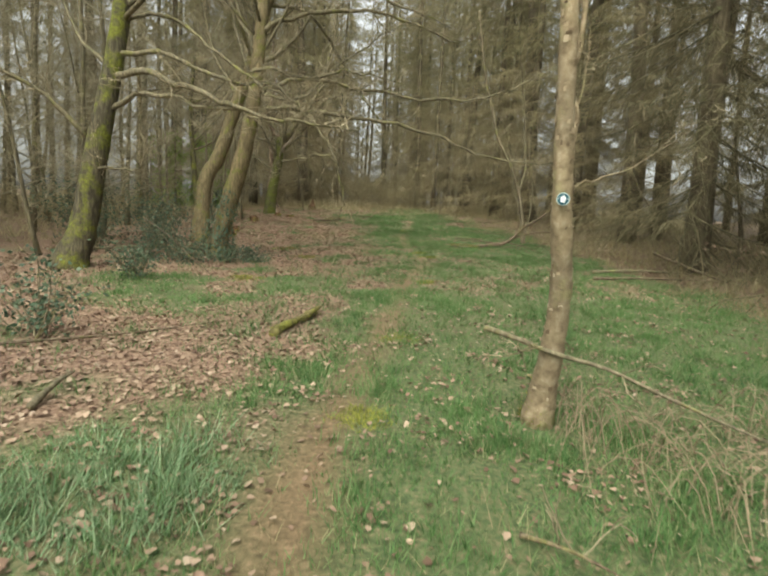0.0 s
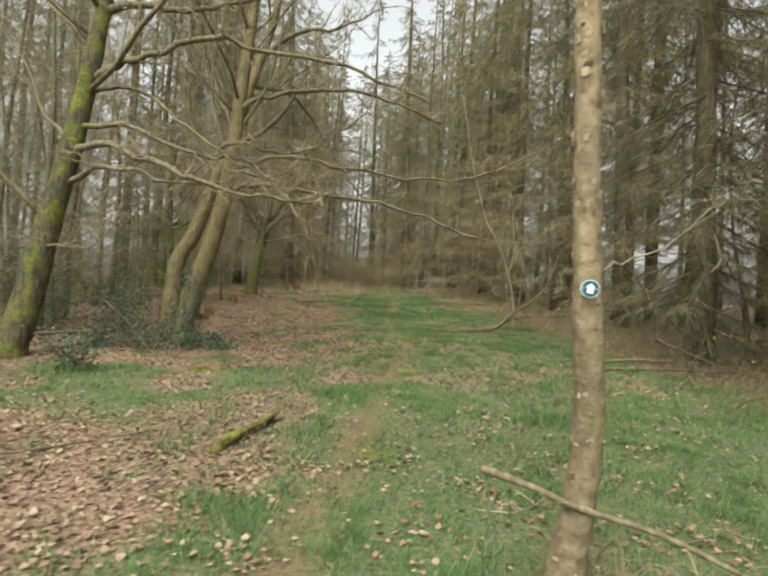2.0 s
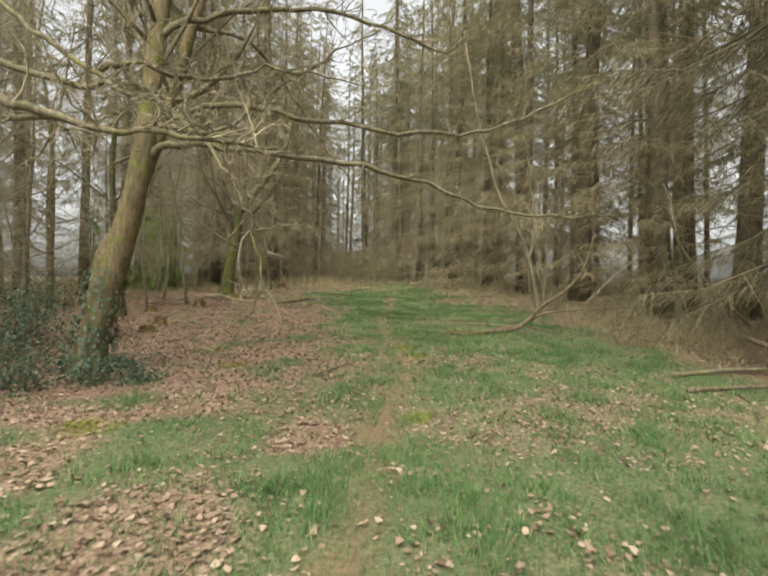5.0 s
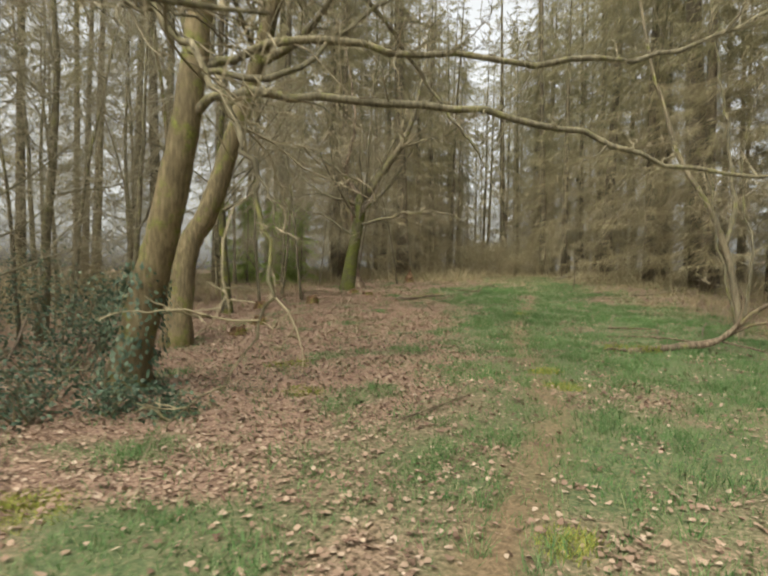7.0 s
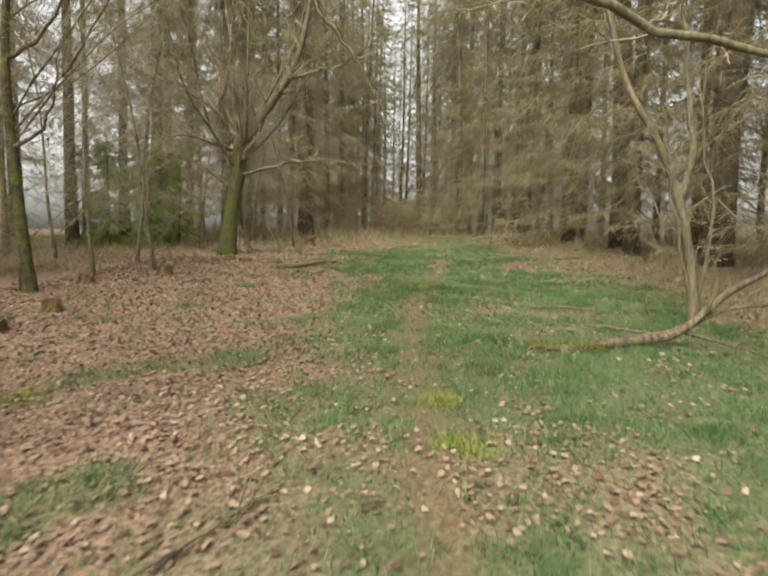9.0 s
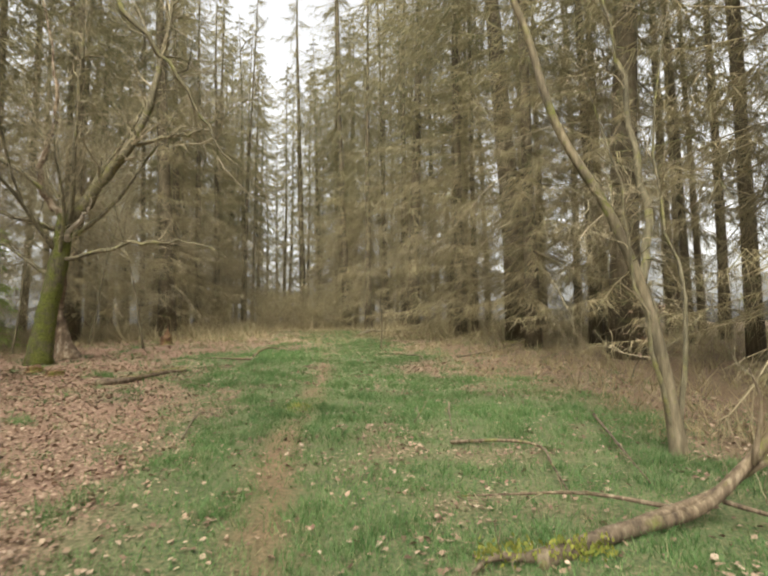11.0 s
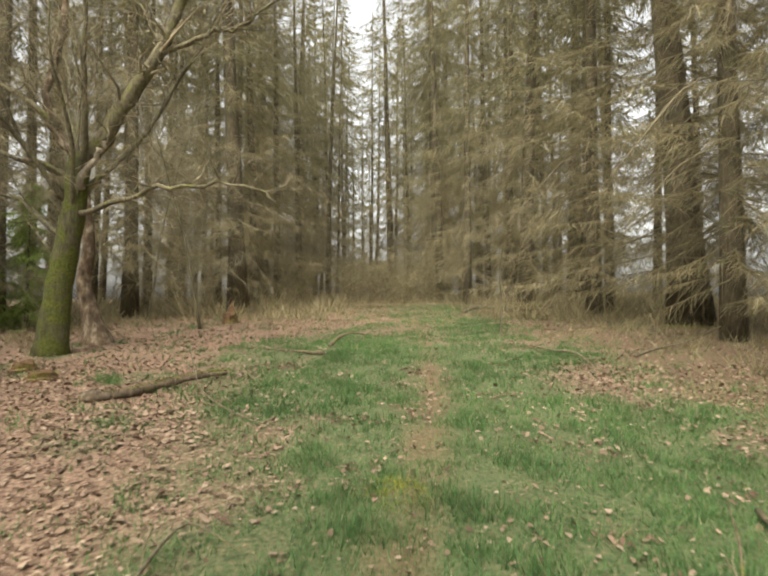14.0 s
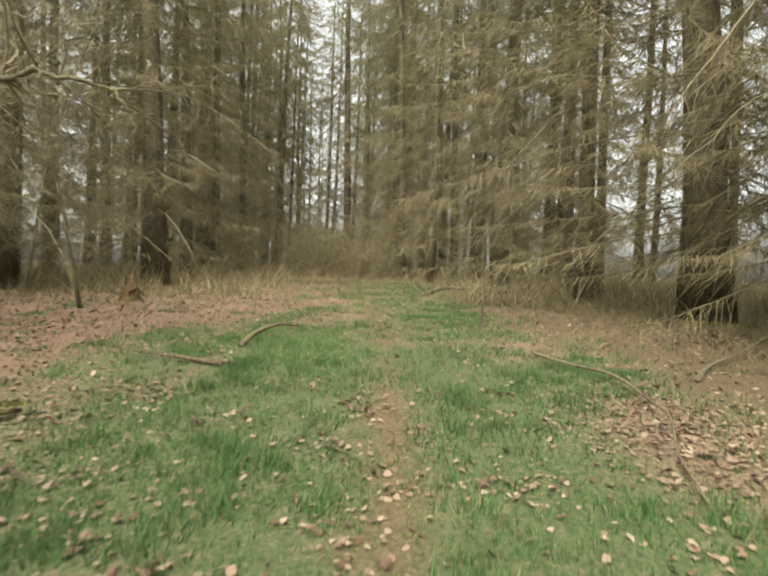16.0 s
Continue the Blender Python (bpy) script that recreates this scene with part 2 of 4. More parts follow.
# ---- the lie of the land ----
KNOTS_Y = [-60, -4, 1, 6, 11, 16, 21, 26, 32, 40, 60, 110, 900]
KNOTS_Z = [-1.5, 0.0, 0.12, 0.34, 0.56, 0.88, 1.2, 1.63, 1.98, 2.45, 3.2, 4.0, 6.0]


def land(x, y):
    z = float(np.interp(y, KNOTS_Y, KNOTS_Z))
    near = 1.0 if abs(x) < 40 else 0.3
    return z + near * (0.05 * noise.noise((x * 0.5, y * 0.5, 1.7)) + 0.025 * noise.noise((x * 1.7, y * 1.7, 4.2)))


def path_x(y):
    return float(np.interp(y, [0, 4, 7, 9.6, 12.5, 16.4, 20, 24, 30, 40, 60], [-0.5, -0.35, -0.05, 0.16, 0.6, 0.2, 0.1, 0.42, 0.3, -0.4, -2.5]))


def soft(a, b, v):
    t = min(1.0, max(0.0, (v - a) / (b - a)))
    return t * t * (3 - 2 * t)


LEAF_DRIFTS = ((2.8, 24.9, 1.2), (2.3, 28.6, 0.9), (-0.6, 31.0, 1.3), (-1.25, 7.4, 0.8), (-1.9, 6.2, 0.9), (-2.6, 8.4, 0.6), (-0.5, 9.4, 0.5))


def cover(x, y):
    """How much leaf litter, needle duff and bare earth there is: the rest is turf."""
    w = 0.55 * noise.noise((x * 0.45, y * 0.45, 9.1)) + 0.35 * noise.noise((x * 1.5, y * 1.5, 3.3)) + 0.2 * noise.noise((x * 4, y * 4, 5.0))
    edge = float(np.interp(y, [-5, 1, 2.5, 3.4, 4.5, 6, 7.2, 9.3, 10, 12.4, 15, 17.7, 21, 24, 27, 30, 34], [-2.0, -2.2, -2.6, -1.7, -1.0, -1.0, -4.6, -4.6, -1.4, -0.45, -0.7, -1.3, -1.5, -2.2, -3.2, -2.4, -0.6]))
    litter = 0.95 - 0.95 * soft(-0.8, 0.8, x - edge + w * 2.3)
    more = float(np.interp(y, [0, 8, 11, 14, 18, 24, 30], [0.0, 0.0, 0.22, 0.2, 0.0, 0.05, 0.3]))
    litter = max(litter, (0.5 - 0.36 * soft(-1.0, -0.2, x) * (1 - soft(8, 10, y))) * soft(0.1, 0.5, w + 0.05 + more)) * (1 - 0.65 * soft(0.25, 0.5, noise.noise((x * 0.9, y * 0.9, 21.0))))
    for a, b, r in LEAF_DRIFTS:
        if abs(x - a) < 2 and abs(y - b) < 3.5:
            litter = max(litter, 0.75 * (1 - soft(0.3, r, math.hypot(x - a, (y - b) * 0.6) + 0.5 * w)))
    reach = float(np.interp(y, [0, 8, 14, 20, 24, 28, 33, 45], [6.0, 5.4, 5.0, 4.8, 3.6, 3.0, 2.4, 1.5]))
    duff = soft(-0.6, 0.9, x - reach + w * 1.4)
    duff = max(duff, soft(33, 42, y + w * 4) * (1 - soft(0.5, 2.5, abs(x - path_x(y)))) * 0.4, soft(7.0, 10.0, -x) * (0.7 + 0.3 * soft(20, 30, y)))
    earth = (1 - soft(0.05, 0.3, abs(x - path_x(y) + 0.2 * w))) * (0.3 + 0.7 * soft(-0.4, 0.3, w + 0.12)) * (1 - soft(30, 45, y))
    return litter * (1 - 0.6 * earth), duff, earth * 0.85


# ---- ground: one sheet to the horizon ----
def axis(lo, hi, step, far):
    mid = list(np.arange(lo, hi + 1e-6, step))
    out, d, v = [], step, hi
    while v < far:
        d *= 1.35
        v += d
        out.append(v)
    back, d, v = [], step, lo
    while v > -far:
        d *= 1.35
        v -= d
        back.append(v)
    return back[::-1] + mid + out


def make_ground():
    xs, ys = axis(-11, 9, 0.2, 900), axis(0.5, 38, 0.2, 900)
    nx, ny = len(xs), len(ys)
    verts = [(x, y, land(x, y)) for y in ys for x in xs]
    faces = [(j * nx + i, j * nx + i + 1, (j + 1) * nx + i + 1, (j + 1) * nx + i) for j in range(ny - 1) for i in range(nx - 1)]
    me = bpy.data.meshes.new("ground")
    me.from_pydata(verts, [], faces)
    me.polygons.foreach_set("use_smooth", [True] * len(faces))
    col = np.zeros((len(verts), 4), dtype=np.float32)
    for i, (x, y, z) in enumerate(verts):
        col[i, :3] = cover(x, y) if abs(x) < 60 and -20 < y < 120 else (0.1, 0.1, 0.0)
    col[:, 3] = 1
    at = me.color_attributes.new("cover", "FLOAT_COLOR", "POINT")
    at.data.foreach_set("color", col.ravel())
    me.materials.append(FLOOR)
    return tagged(new("ground", me), "forest ride of turf, fallen leaves and a trodden earth trail", "ground", kind="structure")


GROUND = make_ground()


# ---- grass and leaves on the ground ----
def sheet_of(name, verts, faces_per, count, mat, parent=None, label="", category="", corners=4):
    """One mesh of many alike small faces, from arrays."""
    me = bpy.data.meshes.new(name)
    me.vertices.add(len(verts))
    me.vertices.foreach_set("co", verts.astype(np.float32).ravel())
    loops = faces_per.ravel()
    nf = len(loops) // corners
    me.loops.add(len(loops))
    me.loops.foreach_set("vertex_index", loops.astype(np.int32))
    me.polygons.add(nf)
    me.polygons.foreach_set("loop_start", np.arange(0, nf * corners, corners, dtype=np.int32))
    me.update(calc_edges=True)
    me.materials.append(mat)
    return tagged(new(name, me), label, category, kind="stuff")


def scatter(count, rng, x0, x1, y0, y1, want):
    """Random places, kept where want(x, y) is likely."""
    out = []
    while len(out) < count:
        x, y = rng.uniform(x0, x1), y0 + (y1 - y0) * rng.random() ** 1.15
        if rng.random() < want(x, y):
            out.append((x, y, land(x, y)))
    return np.array(out)


def turf_here(x, y):
    l, d, e = cover(x, y)
    return max(0.0, (1 - 0.93 * l) * (1 - 0.92 * d) * (1 - 0.85 * e)) * (0.3 + 0.7 * soft(-0.3, 0.3, noise.noise((x * 1.1, y * 1.1, 7.7)))) * (0.35 + 0.65 * soft(-0.35, 0.15, noise.noise((x * 3.7, y * 3.7, 2.4))))


def leaves_here(x, y):
    l, d, e = cover(x, y)
    return min(1.0, 0.06 + 0.42 * soft(0.1, 0.45, noise.noise((x * 1.9, y * 1.9, 13.0))) + 0.8 * l + 0.2 * d) * (1 - 0.45 * e)


def grass(name, count, seed, area, height, width, mat, want, label, lean=0.5):
    r = random.Random(seed)
    g = np.random.default_rng(seed)
    tufts = scatter(count // 6, r, *area, want)
    p = np.repeat(tufts, 6, axis=0)
    n = len(p)
    p[:, :2] += g.normal(0, 0.035, (n, 2))
    a = g.uniform(0, 2 * np.pi, n)
    rank = np.array([0.55 + 0.9 * soft(-0.25, 0.5, noise.noise((q[0] * 2.3, q[1] * 2.3, 17.0))) for q in tufts])
    h = height * g.uniform(0.45, 1.35, n) * np.repeat(rank * g.uniform(0.7, 1.3, len(tufts)), 6)
    w = width * g.uniform(0.7, 1.3, n)
    sx, sy = np.cos(a), np.sin(a)
    b = a + g.uniform(0.6, 2.4, n)
    ln = h * lean * g.uniform(0.2, 1.6, n)
    v = np.zeros((n, 3, 3))
    v[:, 0] = p + np.stack([sx * w, sy * w, -0.01 + 0 * a], 1)
    v[:, 1] = p - np.stack([sx * w, sy * w, 0.01 + 0 * a], 1)
    v[:, 2] = p + np.stack([np.cos(b) * ln, np.sin(b) * ln, h], 1)
    f = np.arange(n * 3).reshape(n, 3)
    return sheet_of(name, v.reshape(-1, 3), f, n, mat, label=label, category="grass", corners=3)


def litter(name, count, seed, area, size, want, label):
    """Curled fallen leaves, each four-cornered and folded along its rib."""
    r = random.Random(seed)
    g = np.random.default_rng(seed)
    p = scatter(count, r, *area, want)
    n = len(p)
    a = g.uniform(0, 2 * np.pi, n)
    s = size * g.uniform(0.55, 1.35, n)
    wd = s * g.uniform(0.35, 0.55, n)
    tip = g.normal(0, 0.25, n)
    d = np.stack([np.cos(a), np.sin(a), tip], 1)
    q = np.stack([-np.sin(a), np.cos(a), g.normal(0, 0.25, n)], 1)
    lift = 0.008 + 0.02 * g.random(n)
    c = p + np.stack([0 * a, 0 * a, lift], 1)
    fold = (0.15 + 0.35 * g.random(n)) * wd
    up = np.stack([0 * a, 0 * a, fold], 1)
    v = np.zeros((n, 6, 3))
    v[:, 0] = c - d * s[:, None] * 0.5
    v[:, 1] = c - d * s[:, None] * 0.1 + q * wd[:, None] + up
    v[:, 2] = c + d * s[:, None] * 0.25 + q * wd[:, None] * 0.8 + up
    v[:, 3] = c + d * s[:, None] * 0.55
    v[:, 4] = c + d * s[:, None] * 0.25 - q * wd[:, None] * 0.8 + up
    v[:, 5] = c - d * s[:, None] * 0.1 - q * wd[:, None] + up
    i = np.arange(n)[:, None] * 6
    f = np.concatenate([i + np.array([[0, 3, 2, 1]]), i + np.array([[0, 5, 4, 3]])], 1)
    return sheet_of(name, v.reshape(-1, 3), f, n, LITTER, label=label, category="leaves")


# ---- trees ----
def local(pts, base):
    return [Vector(p) - Vector(base) for p in pts]


def old_tree(name, label, trunk, r0, r1, limbs, trunk_mat, limb_mat, seed, twig=(26, 0.9), crown=0, sides=12, flare=1.5, top=7.0, group="", kink=0.022):
    """A broadleaf tree without leaves: trunk with root flare, limbs given by a few bends, forking twigs."""
    rng = random.Random(seed)
    base = trunk[0]
    ob = thing(name, base, label, "tree", group)
    line = smooth_line(local(trunk, base), 7)
    n = len(line)
    rad = [(r0 + (r1 - r0) * i / (n - 1)) * (1 + (flare - 1) * math.exp(-line[i].z / 0.28)) for i in range(n)]
    line[0] = line[0] - Vector((0, 0, 0.25))
    b = Build()
    b.tube(line, rad, sides, rng, 0.07)
    part("trunk", b, trunk_mat, ob)
    fine = Build()
    for pts, ra, *own in limbs:
        q = smooth_line(local(pts, base), 4)
        q = [q[0]] + [p + Vector((rng.gauss(0, 1), rng.gauss(0, 1), rng.gauss(0, 1.3))) * kink for p in q[1:]]
        b = Build()
        b.tube(q, [ra * (1 - i / (len(q) - 1)) ** 0.85 * 0.88 + ra * 0.12 for i in range(len(q))], 7, rng, 0.12)
        part("limb", b, own[0] if own else limb_mat, ob, "pale dead limb" if own else "")
        twigs_along(fine, q, ra * 0.5, rng, 2 if own else twig[0], twig[1], 2)
    for k in range(crown):
        u = rng.uniform(0.5, 1.0)
        i = min(int(u * (n - 1)), n - 2)
        w = rng.uniform(0, 6.28)
        q = wander(line[i], (math.cos(w), math.sin(w), rng.uniform(0.5, 1.6)), top * rng.uniform(0.5, 1), rng, 8, 0.22, -0.03)
        b = Build()
        ra = rad[i] * rng.uniform(0.2, 0.34)
        b.tube(q, taper(9, ra, 0.008), 6, rng, 0.06)
        part("limb", b, limb_mat, ob)
        twigs_along(fine, q, ra * 0.4, rng, twig[0] * 2 // 3, twig[1] * 1.2, 2)
    tagged(part("twig_mass", fine, TWIG, ob), kind="stuff")
    return ob


def bare_tree(seed, height, r, label, mat, lower=1.6):
    """A slim broadleaf tree, bare, with rising branches."""
    rng = random.Random(seed)
    ob = thing("bare_tree", (0, 0, 0), label, "tree", "bare trees in the wood")
    line = wander((0, 0, -0.2), (rng.uniform(-0.1, 0.1), rng.uniform(-0.1, 0.1), 1), height, rng, 12, 0.07)
    b = Build()
    b.tube(line, [r * (1 - 0.85 * i / 12) * (1 + 0.5 * math.exp(-i * 1.5)) for i in range(13)], 8, rng, 0.06)
    part("trunk", b, mat, ob)
    fine = Build()
    for k in range(19):
        z = lower + (height - lower - 0.5) * (k / 19)
        u = (z / height) * 12
        i = min(int(u), 11)
        p = line[i].lerp(line[i + 1], u - i)
        w = rng.uniform(0, 6.28)
        ln = (0.4 + 0.28 * (height - z)) * rng.uniform(0.6, 1.2)
        q = wander(p, (math.cos(w), math.sin(w), rng.uniform(0.2, 1.1)), min(ln, 3.2), rng, 6, 0.22, -0.04)
        fine.tube(q, taper(7, r * 0.3 * (1 - 0.6 * z / height), 0.004), 4, cap=False)
        twigs_along(fine, q, 0.012, rng, 5, 0.9, 0, thin=0.004)
        for _ in range(120):
            u = rng.uniform(0.15, 1) * 6
            i = min(int(u), 5)
            p = q[i].lerp(q[i + 1], u - i) + Vector((rng.gauss(0, 0.16), rng.gauss(0, 0.16), rng.gauss(0.05, 0.14)))
            d = Vector((rng.uniform(-1, 1), rng.uniform(-1, 1), rng.uniform(-0.4, 1.0))).normalized()
            fine.spray(p, p + d * rng.uniform(0.15, 0.6), d.cross(Vector((rng.uniform(-1, 1), rng.uniform(-1, 1), 0.3))).normalized(), rng.uniform(0.0025, 0.005))
    tagged(part("twig_mass", fine, FINE, ob), kind="stuff")
    return ob


def spruce(seed, height, r, low, boughs, sprays, label, span=1.0, wide=1.0, name="spruce", green=None, dense=None, stubs=0, arch=0):
    """A plantation spruce: trunk, dead lower boughs feathered with hanging twigs, needled crown; stubs are snapped
    dead branches on the bare trunk, arch long bare boughs that sweep down at the wood's edge."""
    rng = random.Random(seed)
    ob = thing(name, (0, 0, 0), label, "tree", "spruces of the plantation")
    line = wander((0, 0, -0.2), (rng.uniform(-0.02, 0.02), rng.uniform(-0.02, 0.02), 1), height, rng, 10, 0.015)
    b = Build()
    b.tube(line, [r * (1 - 0.9 * i / 10) * (1 + 0.25 * math.exp(-i * 2.2)) for i in range(11)], 9, rng, 0.06)
    part("trunk", b, SPRUCE, ob)

    def on_trunk(z):
        u = z / height * 10
        i = min(int(u), 9)
        return line[i].lerp(line[i + 1], u - i)

    dead, crown = Build(), Build()
    for k in range(stubs):
        w, ln = rng.uniform(0, 6.28), rng.uniform(0.3, 1.5)
        q = wander(on_trunk(rng.uniform(1.0, low + 1.5)), (math.cos(w), math.sin(w), rng.uniform(-0.6, 0.1)), ln, rng, 4, 0.15, 0.05)
        dead.tube(q, taper(5, 0.011, 0.003), 3, cap=False)
    for k in range(boughs):
        t = (k + rng.random()) / boughs
        z = low + (height - low - 0.3) * t
        if dense:
            z = low + (dense - low) * t / 0.82 if t < 0.82 else dense + (height - dense - 0.3) * (t - 0.82) / 0.18
        bld = dead if z < 9 else crown
        w = rng.uniform(0, 6.28)
        ln = span * min(3.0, 0.3 + 0.24 * (height - z)) * rng.uniform(0.5, 1.2)
        out = Vector((math.cos(w), math.sin(w), 0))
        side = Vector((-out.y, out.x, 0))
        droop = rng.uniform(0.2, 0.6)
        p = on_trunk(z)
        pts = [p + out * ln * s + Vector((0, 0, -droop * ln * (s * 1.3 - 0.5 * s * s * s))) + side * rng.uniform(-0.05, 0.05) * ln for s in (0, 0.33, 0.66, 1.0)]
        bld.tube(pts, taper(4, 0.009 + 0.003 * ln, 0.003), 3, cap=False)
        for j in range(sprays if bld is dead else sprays // 2):
            s = rng.uniform(0.1, 1.0) * 3
            m = min(int(s), 2)
            q = pts[m].lerp(pts[m + 1], s - m)
            lg = rng.uniform(0.25, 0.95) * (1.15 - 0.2 * s) * (0.55 + 0.2 * ln)
            e = q + (side * rng.choice((-1, 1)) * rng.uniform(0.1, 0.9) + out * rng.uniform(0.1, 0.9) + Vector((0, 0, -rng.uniform(0.2, 1.3)))).normalized() * lg
            x = (e - q).cross(Vector((rng.uniform(-1, 1), rng.uniform(-1, 1), rng.uniform(-1, 1)))).normalized()
            bld.spray(q, e, x, wide * (rng.uniform(0.0035, 0.0105) if bld is dead else rng.uniform(0.009, 0.02)))
    tagged(part("dead_skirt", dead, green or SPRAY, ob, "brown drooping dead boughs"), kind="stuff")
    tagged(part("crown", crown, green or NEEDLE, ob, "dull green needled boughs"), kind="stuff")
    fine = Build()
    for k in range(arch):
        w, ln, z = k * 6.28 / arch + rng.uniform(-0.4, 0.4), rng.uniform(2.2, 4.0), rng.uniform(1.6, 6.5)
        out, side = Vector((math.cos(w), math.sin(w), 0)), Vector((-math.sin(w), math.cos(w), 0))
        fall = rng.uniform(0.3, 0.75)
        p = on_trunk(z)
        q = [p + out * ln * u + Vector((0, 0, 0.12 * math.sin(u * 5) - fall * ln * u ** 1.4)) + side * rng.gauss(0, 0.04) for u in [i / 8 for i in range(9)]]
        q = [v if v.z > 0.15 else Vector((v.x, v.y, 0.15)) for v in q]
        b = Build()
        b.tube(q, taper(9, 0.02, 0.005), 5, rng, 0.1)
        part("limb", b, TWIG, ob, "long bare sweeping bough")
        for _ in range(46):
            u = rng.uniform(0.15, 1) * 8
            i = min(int(u), 7)
            a = q[i].lerp(q[i + 1], u - i)
            d = (out * rng.uniform(0, 0.7) + side * rng.uniform(-0.7, 0.7) + Vector((0, 0, -1))).normalized()
            fine.tube(wander(a, d, rng.uniform(0.2, 0.85), rng, 3, 0.2, 0.1), taper(4, 0.0045, 0.002), 3, cap=False)
    if arch:
        tagged(part("twig_mass", fine, TWIG, ob, "pale hanging dead twigs"), kind="stuff")
    return ob


def plant(kinds, x, y, rng, s=(0.85, 1.15)):
    k = rng.choice(kinds)
    c = copy_thing(k, pose(x, y, land(x, y), 0, 0, rng.uniform(0, 360)))
    c.scale = [rng.uniform(*s)] * 3
    return c


def discard(ob):
    for o in (*ob.children_recursive, ob):
        bpy.data.objects.remove(o)


rng = random.Random(11)
SP = "tall plantation spruce with brown hanging lower boughs"
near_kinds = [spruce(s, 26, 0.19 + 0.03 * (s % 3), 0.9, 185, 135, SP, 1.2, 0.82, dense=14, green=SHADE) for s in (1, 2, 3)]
edge_kinds = [spruce(s, 28, 0.2 + 0.03 * (s % 3), 1.5, 170, 125, SP, 1.05, 0.7, dense=19, stubs=14, arch=11) for s in (4, 5, 6)]
far_kinds = [spruce(s, 30, 0.17 + 0.02 * (s % 3), 4.6, 92, 46, SP, 1.15, 2.0, dense=22, stubs=18) for s in (11, 12, 13)]
back_kinds = [spruce(s, 30, 0.17 + 0.03 * (s % 3), 3.2, 104, 52, SP, 1.3, 2.3, dense=25, stubs=16) for s in (14, 15, 16)]
# the plantation's edge trees whose trunks stand out
EDGE = [(7.9, 26.1, 1.5), (8.6, 21.0, 1.2), (10.9, 20.6, 1.6), (6.6, 29.0, 1.1), (7.5, 32.6, 1.9), (6.0, 36.0, 1.2), (4.6, 40.5, 1.2), (10.2, 14.8, 1.2), (8.6, 9.2, 1.1), (7.9, 5.0, 1.0), (-6.8, 38.0, 1.4), (-9.5, 35.0, 1.2)]
for x, y, s in EDGE:
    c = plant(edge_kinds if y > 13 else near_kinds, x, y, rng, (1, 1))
    c.scale = (s, s, 1.0)
taken = [(x, y) for x, y, s in EDGE]


def ride_left(y):
    return float(np.interp(y, [0, 20, 32, 36, 45, 60, 75], [-14, -13, -10.5, -8, -7.0, -6.8, -7.2]))


def ride_right(y):
    return float(np.interp(y, [0, 10, 20, 30, 40, 55, 75], [7.5, 7.0, 6.6, 6.0, 2.8, -2.0, -5.4]))


for y0 in np.arange(-8, 84, 3.1):
    for x0 in np.arange(-40, 38, 3.2):
        x, y = x0 + rng.uniform(-1.0, 1.0), y0 + rng.uniform(-1.0, 1.0)
        right, left = x > ride_right(y), x < ride_left(y)
        if not (right or left) or min((x - a) ** 2 + (y - b) ** 2 for a, b in taken) < 4:
            continue
        depth = x - ride_right(y) if right else ride_left(y) - x
        if depth > ((17 if y < 24 else 15) if right else 14):
            continue
        if y < 6 and abs(x) > 16 or y < 0 and abs(x) > 11:
            continue
        if rng.random() < ((0.0 if y < 24 else 0.1) if right else 0.5 if y < 30 else 0.06):
            continue
        taken.append((x, y))
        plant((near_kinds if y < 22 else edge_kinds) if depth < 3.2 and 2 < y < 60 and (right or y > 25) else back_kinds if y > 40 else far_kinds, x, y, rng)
gap_kind = spruce(17, 31, 0.15, 3.0, 60, 34, SP, 0.9, 2.2, stubs=10)
for x, y in ((-9.3, 88.0), (-7.0, 93.0), (-8.6, 101.0), (-6.6, 80.0), (-8.0, 84.0), (-10.0, 98.0)):
    plant([gap_kind], x, y, rng, (0.8, 1.0))
for k in [gap_kind] + near_kinds + edge_kinds + far_kinds + back_kinds:
    discard(k)

